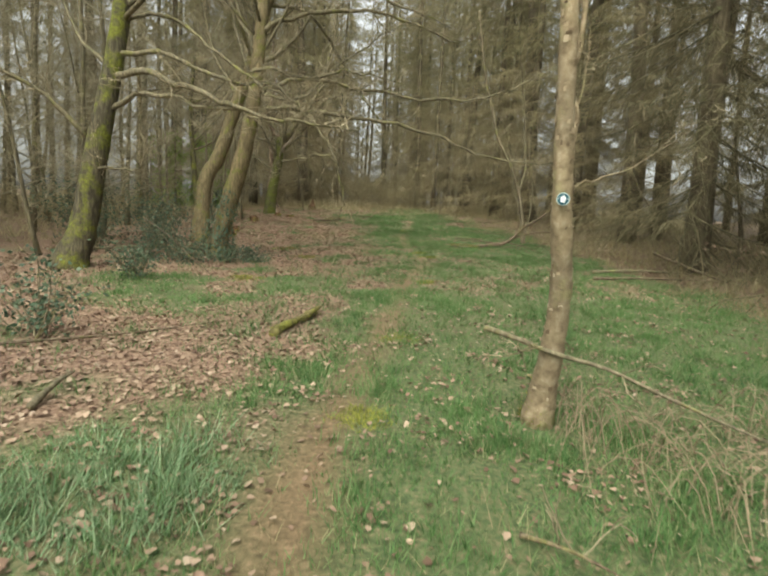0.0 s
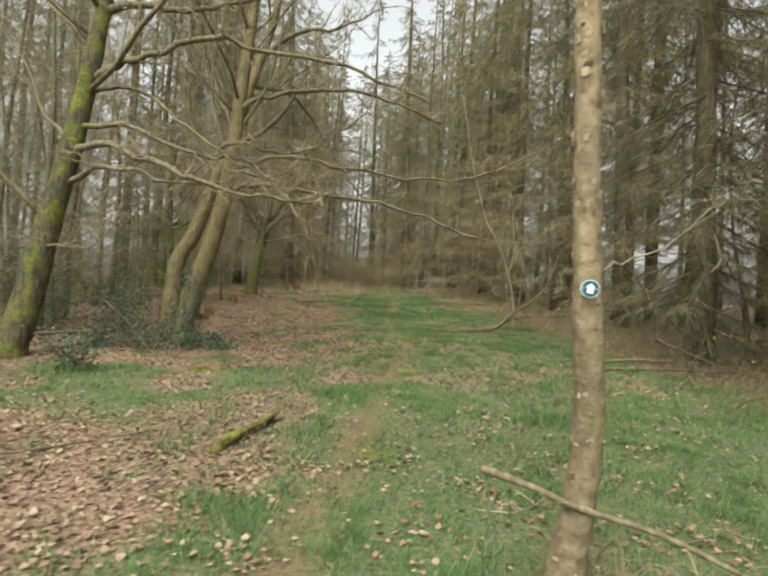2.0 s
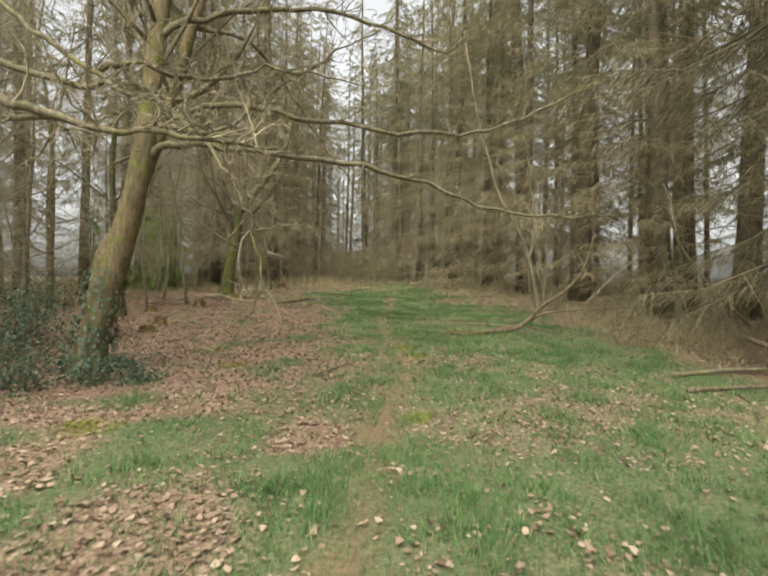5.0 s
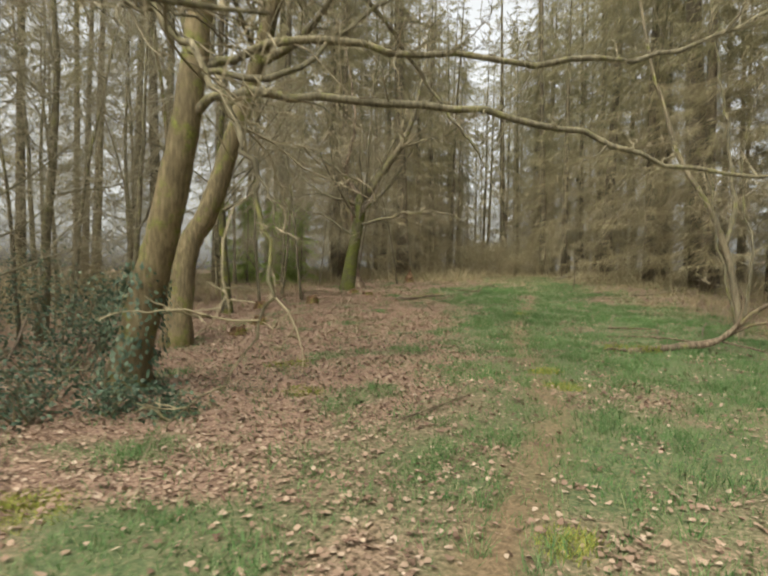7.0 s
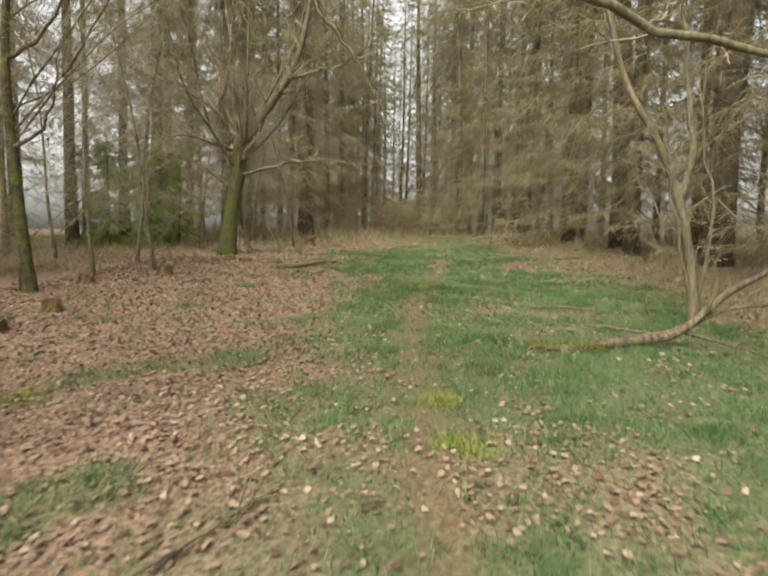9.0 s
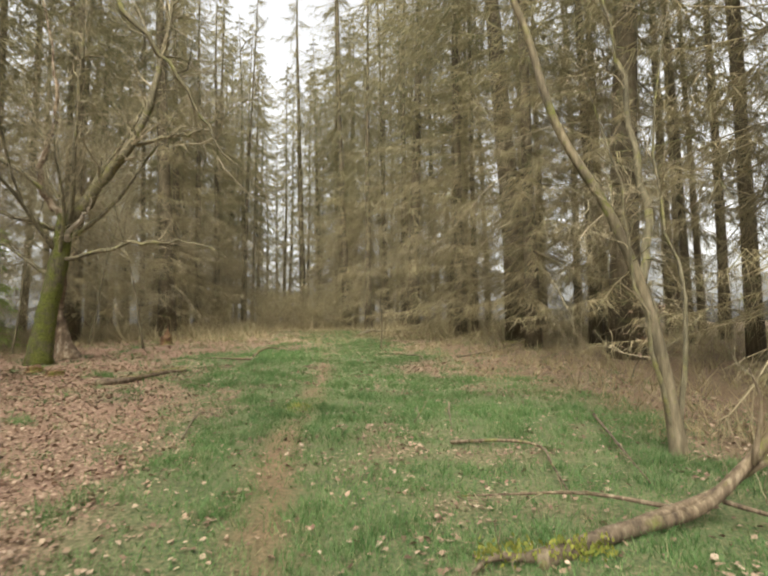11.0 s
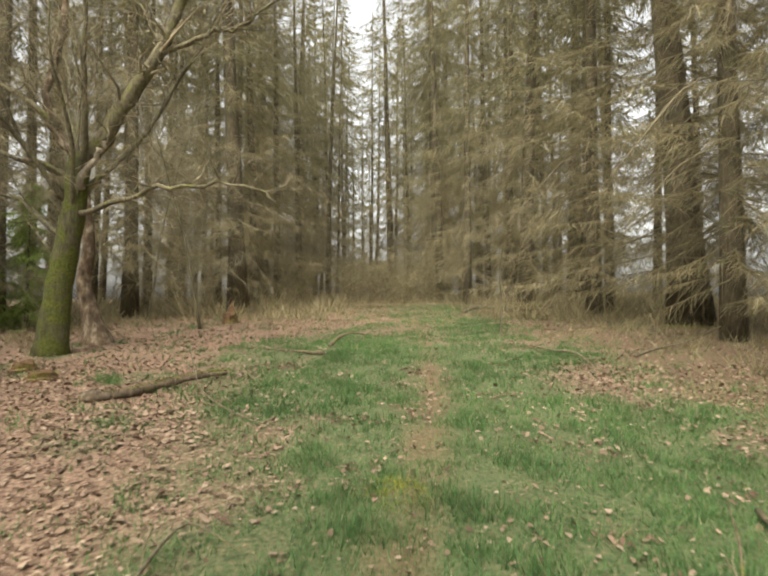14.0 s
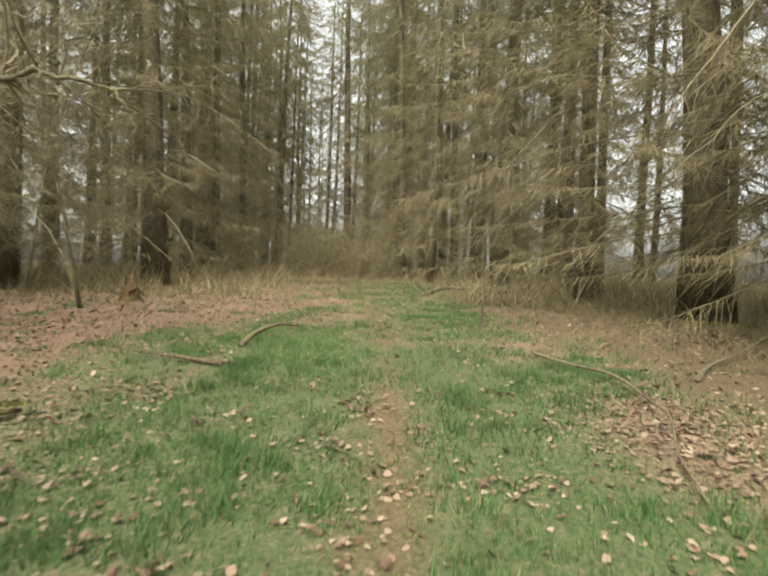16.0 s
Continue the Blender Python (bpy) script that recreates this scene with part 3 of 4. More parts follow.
# slim bare trees on the open side
bk = [bare_tree(s, h, r, "slim bare broadleaf tree with fine rising twigs", m, lo) for s, h, r, m, lo in ((21, 10, 0.07, LIMB, 1.2), (22, 12, 0.085, LIMB, 1.6), (23, 8, 0.045, LIMB, 0.8), (24, 13, 0.11, BEECH, 2.0))]
spots = [(-16.5, 9.6, 1), (-17.2, 12.5, 0), (-16.2, 19.4, 1), (-13.2, 16.0, 2), (-10.0, 10.2, 2), (-8.6, 6.4, 2), (-12.4, 9.4, 1), (-9.4, 18.6, 0), (-11.4, 21.6, 2), (-14.0, 20.8, 0), (-9.6, 27.6, 0), (-11.8, 31.0, 1), (-5.6, 31.5, 2), (-8.4, 34.0, 2), (-7.6, 13.0, 0), (-10.9, 13.2, 0), (-6.6, 22.8, 2), (-18.0, 16.0, 3), (-17.0, 23.0, 0), (-13.0, 25.4, 3), (-7.5, 21.7, 2), (-9.2, 12.0, 0), (-10.4, 15.2, 1), (-8.8, 16.0, 2), (-11.5, 10.5, 3), (-9.6, 8.4, 0), (-12.6, 13.6, 1), (-11.8, 18.0, 0), (-9.9, 20.6, 3), (-12.8, 22.6, 1), (-10.8, 24.8, 2), (-13.5, 8.2, 2), (-8.1, 24.4, 2), (-12.0, 28.0, 0), (-14.5, 17.0, 3), (-9.0, 30.2, 2), (-15.0, 25.0, 1), (-7.4, 11.0, 2), (-8.0, 14.2, 2), (-13.8, 11.6, 0), (-15.5, 13.6, 3), (-11.2, 6.6, 0)] + [(rng.uniform(-21, -8), rng.uniform(5, 30), rng.randint(0, 3)) for _ in range(6)]
for x, y, k in spots:
    c = copy_thing(bk[k], pose(x, y, land(x, y), rng.uniform(-4, 4), rng.uniform(-4, 4), rng.uniform(0, 360)))
    c.scale = [rng.uniform(0.85, 1.15)] * 3
for k in bk:
    discard(k)

# the leaning mossy oak beside the ride, with long limbs reaching over it
old_tree("mossy_oak", "leaning oak with moss-green trunk and long bare limbs", [(-5.9, 9.5, 0.5), (-5.67, 9.64, 1.27), (-5.47, 9.78, 2.7), (-5.26, 9.92, 3.99), (-5.08, 10.06, 5.57), (-5.0, 10.3, 7.5), (-5.1, 10.5, 10.0)], 0.25, 0.09, [
    ([(-5.3, 9.9, 3.8), (-4.57, 9.6, 3.94), (-3.8, 9.1, 3.69), (-3.04, 8.7, 3.38), (-2.57, 8.75, 3.22), (-1.93, 8.6, 3.1), (-1.34, 8.6, 3.0), (-0.75, 8.9, 3.0)], 0.065),
    ([(-5.46, 9.9, 3.3), (-4.86, 9.7, 3.49), (-4.25, 9.4, 3.53), (-3.43, 9.0, 3.33), (-2.63, 8.8, 3.18), (-2.14, 8.6, 3.07)], 0.055),
    ([(-5.15, 10.0, 4.85), (-4.6, 10.0, 5.05), (-4.07, 10.0, 4.88), (-3.5, 9.8, 4.5), (-2.85, 9.7, 4.02), (-2.2, 9.6, 3.74), (-1.77, 9.6, 3.41), (-1.42, 9.5, 3.05), (-1.22, 9.45, 2.66), (-1.08, 9.45, 2.34), (-1.01, 9.4, 2.0), (-1.03, 9.4, 1.7), (-1.28, 9.4, 1.35)], 0.036),
    ([(-2.75, 9.7, 3.98), (-2.4, 9.9, 4.15), (-1.78, 10.1, 4.07), (-1.28, 10.2, 4.23), (-0.71, 10.2, 4.19), (0.05, 10.2, 4.08)], 0.035),
    ([(-5.25, 9.9, 4.3), (-4.4, 9.9, 4.3), (-3.63, 9.8, 4.04), (-3.08, 9.7, 3.92), (-2.48, 9.6, 3.77), (-2.04, 9.6, 3.57), (-1.7, 9.6, 3.44)], 0.05),
    ([(-5.15, 10.05, 5.1), (-4.62, 10.0, 5.38), (-4.07, 9.9, 5.52), (-3.0, 9.8, 5.85), (-2.23, 9.9, 5.74), (-0.78, 10.1, 5.59), (0.04, 10.3, 5.32), (0.74, 10.5, 5.19)], 0.07),
    ([(-5.05, 10.1, 6.3), (-4.59, 10.4, 6.65), (-3.95, 10.6, 6.7), (-3.1, 10.8, 6.92), (-2.0, 11.0, 7.4), (-0.8, 11.2, 7.5)], 0.08),
    ([(-5.65, 9.65, 2.3), (-5.2, 9.6, 2.28), (-4.7, 9.7, 2.32), (-4.55, 9.8, 2.65)], 0.03),
    ([(-5.6, 9.8, 2.75), (-6.4, 9.4, 3.6), (-7.4, 9.0, 4.0), (-8.6, 8.8, 4.9)], 0.05),
], MOSSY, LIMB, 5, (26, 0.95), crown=6)

# the brown leaning tree behind it, ivy at its foot
BROWN_TREE = old_tree("leaning_beech", "leaning brown-barked tree with ivy at its foot", [(-4.15, 12.1, 0.62), (-3.85, 12.05, 1.7), (-3.5, 12.0, 2.86), (-3.3, 12.0, 3.9), (-3.2, 12.1, 5.3), (-3.1, 12.4, 7.5), (-2.9, 12.6, 10.0)], 0.21, 0.09, [
    ([(-3.18, 12.1, 5.45), (-2.74, 12.2, 5.77), (-1.96, 12.4, 6.01), (-0.96, 12.6, 6.16), (0.1, 12.8, 6.01), (0.94, 13.0, 5.71), (1.5, 13.0, 5.85)], 0.06),
    ([(-3.3, 12.0, 3.75), (-2.79, 12.0, 3.89), (-1.93, 12.3, 3.88), (-0.5, 12.7, 3.8), (0.57, 13.1, 3.67), (1.73, 13.4, 3.32), (2.99, 13.6, 3.15), (4.2, 13.7, 3.2)], 0.06),
    ([(-3.28, 12.05, 4.2), (-2.94, 12.2, 4.4), (-2.13, 12.6, 4.68), (-0.96, 13.0, 4.57), (0.71, 13.4, 4.5), (1.93, 13.8, 4.7), (2.77, 14.0, 5.09), (3.75, 14.2, 5.59), (4.6, 14.4, 6.2)], 0.055),
    ([(-3.25, 12.0, 4.15), (-2.3, 12.3, 4.2), (-1.83, 12.8, 4.84), (-1.19, 13.2, 5.46), (-0.29, 13.6, 6.19), (0.29, 14.0, 6.63)], 0.04),
    ([(-3.2, 12.0, 5.0), (-3.8, 12.6, 6.0), (-4.2, 13.0, 7.5), (-4.3, 13.2, 9.0)], 0.05),
], BEECH, LIMB, 6, (30, 1.0), crown=10)
old_tree("forked_beech", "grey-brown forked tree leaning behind its neighbour", [(-5.5, 14.9, 0.8), (-5.45, 15.1, 2.4), (-5.1, 15.2, 3.14), (-4.7, 15.3, 4.45), (-4.19, 15.3, 5.9), (-3.88, 15.3, 7.12), (-3.43, 15.3, 8.6), (-3.0, 15.4, 11.0)], 0.22, 0.08, [
    ([(-4.3, 15.3, 5.6), (-3.4, 15.2, 6.0), (-2.7, 15.1, 6.8), (-2.1, 15.0, 8.0)], 0.08),
    ([(-3.6, 15.3, 8.0), (-2.66, 15.3, 8.69), (-1.6, 15.4, 8.9), (-0.4, 15.5, 9.6)], 0.08),
    ([(-4.6, 15.3, 4.7), (-5.4, 15.6, 6.0), (-5.9, 15.8, 8.0)], 0.06),
    ([(-3.88, 15.3, 7.2), (-3.0, 16.4, 7.4), (-2.3, 17.8, 6.8), (-1.91, 18.3, 6.24), (-1.39, 18.3, 5.53), (-0.94, 18.3, 4.95), (-0.62, 18.3, 4.45), (-0.45, 18.3, 4.0)], 0.05),
], BEECH, LIMB, 7, (30, 1.1), crown=10)

# mossy oak farther up, with a pale dead limb
old_tree("forked_oak", "mossy forked oak with one pale dead limb", [(-6.5, 26.9, 1.68), (-6.33, 26.9, 3.03), (-6.1, 26.9, 4.29), (-5.98, 26.9, 5.36)], 0.25, 0.19, [
    ([(-5.89, 26.9, 5.1), (-6.37, 26.9, 5.71), (-6.64, 26.9, 6.14), (-6.53, 26.9, 7.01), (-6.3, 26.9, 8.02), (-6.46, 26.9, 9.34), (-6.7, 26.8, 11)], 0.11, FLAKY),
    ([(-5.87, 26.9, 5.2), (-5.23, 26.9, 6.14), (-4.54, 26.8, 7.0), (-4.0, 26.7, 8.15), (-3.6, 26.6, 9.75), (-3.35, 26.5, 11.51)], 0.17),
    ([(-4.46, 26.8, 7.1), (-3.4, 26.38, 7.24), (-2.9, 26.25, 7.22), (-2.24, 26.12, 7.51), (-1.2, 26.0, 8.2)], 0.05),
    ([(-5.9, 26.8, 4.24), (-4.87, 26.3, 4.36), (-4.06, 26.1, 4.49), (-3.19, 25.9, 4.48), (-2.44, 25.7, 4.41), (-1.89, 25.5, 4.12)], 0.055),
    ([(-5.9, 26.8, 4.7), (-5.8, 26.65, 4.86), (-5.56, 26.6, 5.12), (-5.4, 26.6, 5.34), (-5.3, 26.6, 5.5), (-5.24, 26.6, 5.75)], 0.075, BLEACHED),
    ([(-5.9, 26.9, 5.0), (-5.6, 26.4, 6.5), (-5.4, 26.0, 8.5), (-5.0, 25.6, 10.5)], 0.07),
    ([(-6.4, 26.9, 5.8), (-7.6, 26.6, 6.8), (-8.8, 26.4, 7.2), (-10.2, 26.2, 7.9)], 0.06),
    ([(-6.0, 26.9, 4.9), (-7.2, 26.4, 5.3), (-8.6, 26.0, 5.2), (-9.8, 25.8, 5.6)], 0.045),
], OAKMOSS, LIMB, 8, (44, 1.5), crown=9)

# dead broken trunk behind the oak
old_tree("dead_trunk", "dead broken trunk with flaking bark, leaning", [(-6.5, 28.4, 1.75), (-6.68, 28.4, 2.35), (-6.85, 28.4, 3.1), (-6.75, 28.4, 3.9), (-6.9, 28.4, 5.4)], 0.2, 0.09, [([(-6.88, 28.4, 5.2), (-6.6, 28.4, 6.0), (-6.4, 28.4, 6.9)], 0.05)], FLAKY, DEADWOOD, 9, (3, 0.6), sides=9, flare=1.9)

# hazels on the spruce side
old_tree("hazel", "thin grey forked hazel leaning over the ride", [(4.12, 18.3, 1.0), (4.0, 18.35, 2.06), (3.85, 18.4, 2.77), (3.56, 18.45, 3.56), (3.06, 18.5, 4.5), (2.79, 18.55, 5.54), (2.56, 18.6, 6.36), (2.2, 18.7, 8.5)], 0.07, 0.026, [
    ([(3.85, 18.4, 2.7), (4.03, 18.5, 3.32), (4.01, 18.6, 4.09), (3.93, 18.7, 5.15), (3.83, 18.8, 6.05), (3.6, 18.9, 8.0)], 0.055),
    ([(3.9, 18.4, 2.6), (3.7, 18.6, 3.6), (3.72, 18.8, 4.2)], 0.03),
    ([(4.12, 18.3, 1.1), (4.3, 18.4, 2.6), (4.15, 18.5, 4.2), (4.5, 18.6, 6.2)], 0.03),
    ([(4.1, 18.3, 1.1), (3.75, 18.2, 2.4), (3.5, 18.1, 3.8), (3.1, 18.0, 5.0)], 0.026),
], HAZEL, LIMB, 14, (14, 0.7), crown=2, sides=8, top=4)
old_tree("hazel", "two thin pale hazel stems leaning before the spruces", [(8.55, 13.86, 0.74), (8.39, 13.86, 2.18), (8.12, 13.86, 3.7), (7.97, 13.86, 5.76), (8.11, 13.86, 7.38)], 0.045, 0.02, [
    ([(8.4, 13.56, 1.18), (8.16, 13.56, 2.56), (7.82, 13.56, 4.15), (7.47, 13.56, 5.04)], 0.035)], HAZEL, HAZEL, 15, (4, 0.5), sides=7, flare=1.2)
old_tree("crooked_stem", "dead grey stem leaning out from the spruces", [(9.41, 17.97, 1.01), (8.41, 17.97, 1.98), (7.57, 17.97, 3.07), (7.25, 17.97, 4.03)], 0.05, 0.02, [], HAZEL, HAZEL, 18, (3, 0.5), sides=6, flare=1.2)

# slim mossy tree in the leaf litter
old_tree("mossy_oak", "slim dark tree with moss on its leaning trunk", [(-7.21, 19.4, 1.05), (-7.31, 19.4, 2.24), (-7.45, 19.4, 3.76), (-7.53, 19.4, 5.34), (-7.41, 19.4, 6.88)], 0.12, 0.06, [
    ([(-7.45, 19.4, 3.76), (-6.75, 19.2, 3.96), (-6.25, 19.0, 4.66), (-6.05, 18.9, 5.56)], 0.04),
    ([(-7.53, 19.4, 5.34), (-6.57, 19.2, 5.76), (-5.67, 19.0, 6.86)], 0.05)], MOSSY, LIMB, 19, (16, 0.9), crown=7, sides=9, flare=1.7)

# the waymarked young tree and the thin crooked stem behind it
MARKED = old_tree("waymark_tree", "young tree with flaking tan bark bearing a waymark", [(1.02, 3.72, 0.25), (1.06, 3.6, 0.8), (1.05, 3.5, 1.24), (1.0, 3.42, 1.56), (0.97, 3.37, 1.84), (0.95, 3.35, 2.12), (0.93, 3.34, 2.5), (0.9, 3.3, 3.3), (0.88, 3.2, 6.0), (0.9, 3.1, 8.5)], 0.074, 0.045, [
        ([(1.0, 3.4, 1.86), (1.4, 3.9, 1.98), (2.0, 4.5, 2.22), (2.7, 5.1, 2.7)], 0.008),
    ([(0.9, 3.25, 4.6), (1.4, 3.3, 5.4), (2.0, 3.5, 6.6)], 0.02)], PALE, PALE, 16, (5, 0.5), flare=1.7, kink=0.008)
old_tree("crooked_stem", "thin crooked reddish stem of a young tree", [(1.22, 4.2, 0.25), (1.25, 4.2, 0.9), (1.26, 4.2, 1.61), (1.25, 4.2, 2.18), (1.26, 4.2, 2.47), (1.16, 4.2, 2.69), (1.23, 4.2, 2.84), (1.26, 4.2, 3.2), (1.3, 4.2, 5.0)], 0.027, 0.02, [([(1.26, 4.2, 2.45), (1.3, 4.2, 2.7), (1.33, 4.25, 3.1)], 0.008)], PALE, PALE, 17, (3, 0.4), sides=8, flare=1.3, kink=0.004)

# ---- undergrowth ----
def bush(name, place, radius, height, seed, mat, label, leaf=0.035, count=900, stems=9, slim=1.0):
    """Stems fanning out, with small folded leaves in uneven clumps."""
    rng = random.Random(seed)
    x, y = place
    ob = thing(name, (x, y, land(x, y)), label, "bush")
    leaves = Build()
    for k in range(stems):
        w = rng.uniform(0, 6.28)
        q = wander((rng.uniform(-0.1, 0.1), rng.uniform(-0.1, 0.1), -0.05), (math.cos(w) * radius, math.sin(w) * radius, height), height * rng.uniform(0.6, 1.15), rng, 6, 0.2)
        b = Build()
        b.tube(q, taper(7, 0.012, 0.003), 5, cap=False)
        part("stem", b, LIMB, ob)
        for _ in range(count // stems):
            u = rng.uniform(0.25, 1) * 6
            i = min(int(u), 5)
            c = q[i].lerp(q[i + 1], u - i) + Vector((rng.gauss(0, 0.17), rng.gauss(0, 0.17), rng.gauss(0, 0.13))) * radius * 1.5
            c.z = max(c.z, 0.02)
            d = Vector((rng.uniform(-1, 1), rng.uniform(-1, 1), rng.uniform(-0.8, 0.6))).normalized()
            sd = d.cross(Vector((rng.uniform(-1, 1), rng.uniform(-1, 1), rng.uniform(-1, 1)))).normalized()
            leaves.blade(c, c + d * leaf * rng.uniform(1.0, 2.2), sd, leaf * slim * rng.uniform(0.35, 0.6))
    tagged(part("foliage" if slim == 1.0 else "twig_mass", leaves, mat, ob, smooth=False), kind="stuff")
    return ob


for i, (x, y, r, h) in enumerate([(-3.5, 5.1, 0.45, 0.95), (-4.2, 8.7, 0.5, 0.75), (-4.2, 10.9, 0.55, 0.7), (-4.75, 11.6, 0.6, 0.95), (-3.1, 11.4, 0.4, 0.4), (-5.2, 11.0, 0.5, 0.6), (-3.7, 11.3, 0.4, 0.5), (-5.9, 12.9, 0.8, 1.6), (-6.9, 12.2, 0.9, 1.7), (-7.9, 13.4, 0.9, 1.9), (-6.4, 14.2, 0.8, 1.7)]):
    bush("holly_bush", (x, y), r, h, 60 + i, HOLLY, "low dark green holly bush among fallen leaves", 0.036, 520 if h < 1.4 else 1300, 11)
for i, (x, y, r, h) in enumerate([(-3.2, 47, 1.2, 2.6), (-1.6, 50, 1.3, 2.8), (-4.6, 52, 1.4, 3.4), (-2.6, 56, 1.5, 3.6), (-5.6, 58, 1.6, 4.0), (-0.6, 46, 1.0, 2.0), (-4.0, 62, 1.8, 4.4), (-6.2, 46, 1.2, 2.6), (-1.8, 60, 1.6, 4.0), (0.8, 48, 1.2, 2.4)]):
    bush("bramble_thicket", (x, y), r, h, 80 + i, SPRAY, "brown leafless thicket closing the far end of the ride", 0.3, 1500, 12, 0.07)


rng = random.Random(83)
tk = [bush("leafless_thicket", (0, 0), 1.3, 2.4, 120 + i, SPRAY, "brown leafless thicket among the bare trees", 0.24, 1300, 10, 0.05) for i in range(2)]
for _ in range(15):
    x, y = rng.uniform(-19, -8.6), rng.uniform(6, 24)
    c = copy_thing(rng.choice(tk), pose(x, y, land(x, y), 0, 0, rng.uniform(0, 360)))
    c.scale = [rng.uniform(0.5, 1.1)] * 3
for k in tk:
    discard(k)


def bramble(place, radius, seed, count=14):
    """Thin dry canes arching over one another, with a little straw-coloured side growth."""
    rng = random.Random(seed)
    x, y = place
    ob = thing("bramble", (x, y, land(x, y)), "tangle of dry tan bramble canes arching over grass", "bramble", "brambles beside the waymarked tree")
    fine = Build()
    for _ in range(count):
        w, ln, h = rng.uniform(0, 6.28), radius * rng.uniform(0.7, 1.6), rng.uniform(0.12, 0.4)
        a = Vector((rng.gauss(0, 0.2), rng.gauss(0, 0.2), -0.03)) * radius * 2
        q = [a + Vector((math.cos(w + 0.5 * u) * ln * u, math.sin(w + 0.5 * u) * ln * u, h * math.sin(math.pi * u ** 0.8) + 0.01)) for u in [i / 6 for i in range(7)]]
        b = Build()
        b.tube(q, taper(7, 0.0042, 0.0018), 4, cap=False)
        part("cane", b, CANE, ob)
        twigs_along(fine, q, 0.004, rng, 4, 0.16, 1, thin=0.002)
    tagged(part("twig_mass", fine, CANE, ob), kind="stuff")


for i, (x, y, r) in enumerate([(1.5, 3.15, 0.4), (1.95, 3.3, 0.45), (2.25, 2.85, 0.45), (1.75, 2.7, 0.4), (2.6, 3.6, 0.5), (1.3, 3.6, 0.3)]):
    bramble((x, y), r, 300 + i)


def ivy_on(tree, seed):
    """Ivy leaves about the foot of a trunk, as part of its tree."""
    rng = random.Random(seed)
    b = Build()
    for _ in range(900):
        z = rng.random() ** 1.6 * 1.5
        w = rng.uniform(0, 6.28)
        r = 0.27 - 0.05 * z + rng.uniform(0, 0.14) * (1.4 - 0.6 * z)
        c = Vector((0.22 * z + math.cos(w) * r, -0.03 * z + math.sin(w) * r, z))
        o = Vector((math.cos(w), math.sin(w), rng.uniform(-0.8, 0.4))).normalized()
        sd = o.cross(Vector((rng.uniform(-1, 1), rng.uniform(-1, 1), 1))).normalized()
        b.blade(c, c + (o * 0.5 + Vector((0, 0, -1))).normalized() * rng.uniform(0.04, 0.08), sd, rng.uniform(0.02, 0.032))
    tagged(part("ivy", b, HOLLY, tree, "dark glossy ivy", smooth=False), kind="stuff")


ivy_on(BROWN_TREE, 97)

yk = spruce(41, 4.6, 0.06, 0.2, 70, 34, "young bright green conifer at the wood's edge", 0.9, 2.2, "young_conifer", YOUNG)
for x, y in ((-11.6, 30.6), (-10.4, 31.4), (-12.9, 30.4), (-11.2, 32.4), (-14.2, 30.8), (-10.8, 29.9), (-12.3, 29.6)):
    copy_thing(yk, pose(x, y, land(x, y), 0, 0, x * 77))
discard(yk)

# ---- stumps, logs and fallen branches ----
def stump(place, r, h, seed, mat, label, peak=0.0):
    rng = random.Random(seed)
    x, y = place
    ob = thing("stump", (x, y, land(x, y)), label, "tree stump")
    b = Build()
    n = 11
    for lvl, (z, k) in enumerate(((-0.1, 1.5), (0.02, 1.35), (h * 0.35, 1.08), (h * 0.75, 1.0))):
        for i in range(n):
            w = 6.283 * i / n
            rr = r * k * (1 + 0.22 * math.sin(3 * w + seed) + rng.uniform(-0.08, 0.08))
            b.v.append(Vector((math.cos(w) * rr, math.sin(w) * rr, z)))
    for i in range(n):
        w = 6.283 * i / n
        t = h * rng.uniform(0.8, 1.1) + peak * max(0, math.cos(w - 1.2)) ** 3
        b.v.append(Vector((math.cos(w) * r * (0.9 - 0.5 * (t > h * 1.3)), math.sin(w) * r * 0.9, t)))
    b.v.append(Vector((0, 0, h * 0.7 + peak * 0.3)))
    for lvl in range(4):
        for i in range(n):
            q = (i + 1) % n
            b.f.append((lvl * n + i, lvl * n + q, lvl * n + n + q, lvl * n + n + i))
    for i in range(n):
        b.f.append((4 * n + i, 4 * n + (i + 1) % n, 5 * n))
    part("wood", b, mat, ob, smooth=False)
    m = Build()
    for _ in range(90):
        w, z = rng.uniform(0, 6.28), rng.uniform(0, h)
        c = Vector((math.cos(w) * r * 1.25, math.sin(w) * r * 1.25, z * 0.8))
        d = Vector((math.cos(w), math.sin(w), rng.uniform(0.2, 1))).normalized()
        m.blade(c - d * 0.02, c + d * 0.03, d.cross(Vector((0.3, 0.2, 1))).normalized(), 0.012)
    tagged(part("moss", m, MOSSTUFT, ob, "yellow-green moss", smooth=False), kind="stuff")
    return ob


for i, (x, y, r, h, pk) in enumerate([(-5.4, 17.7, 0.12, 0.2, 0.05), (-5.05, 16.2, 0.13, 0.16, 0.03), (-5.93, 22.0, 0.15, 0.24, 0.06), (-5.0, 24.6, 0.16, 0.12, 0.02), (-5.7, 25.2, 0.14, 0.14, 0.03), (-6.9, 20.6, 0.13, 0.2, 0.05)]):
    stump((x, y), r, h, i + 3, ROTTEN, "low rotten mossy stump in the leaf litter", pk)
stump((-5.4, 33.1), 0.19, 0.3, 44, ROTTEN, "pointed dark rotten stump with moss at its foot", 0.5)


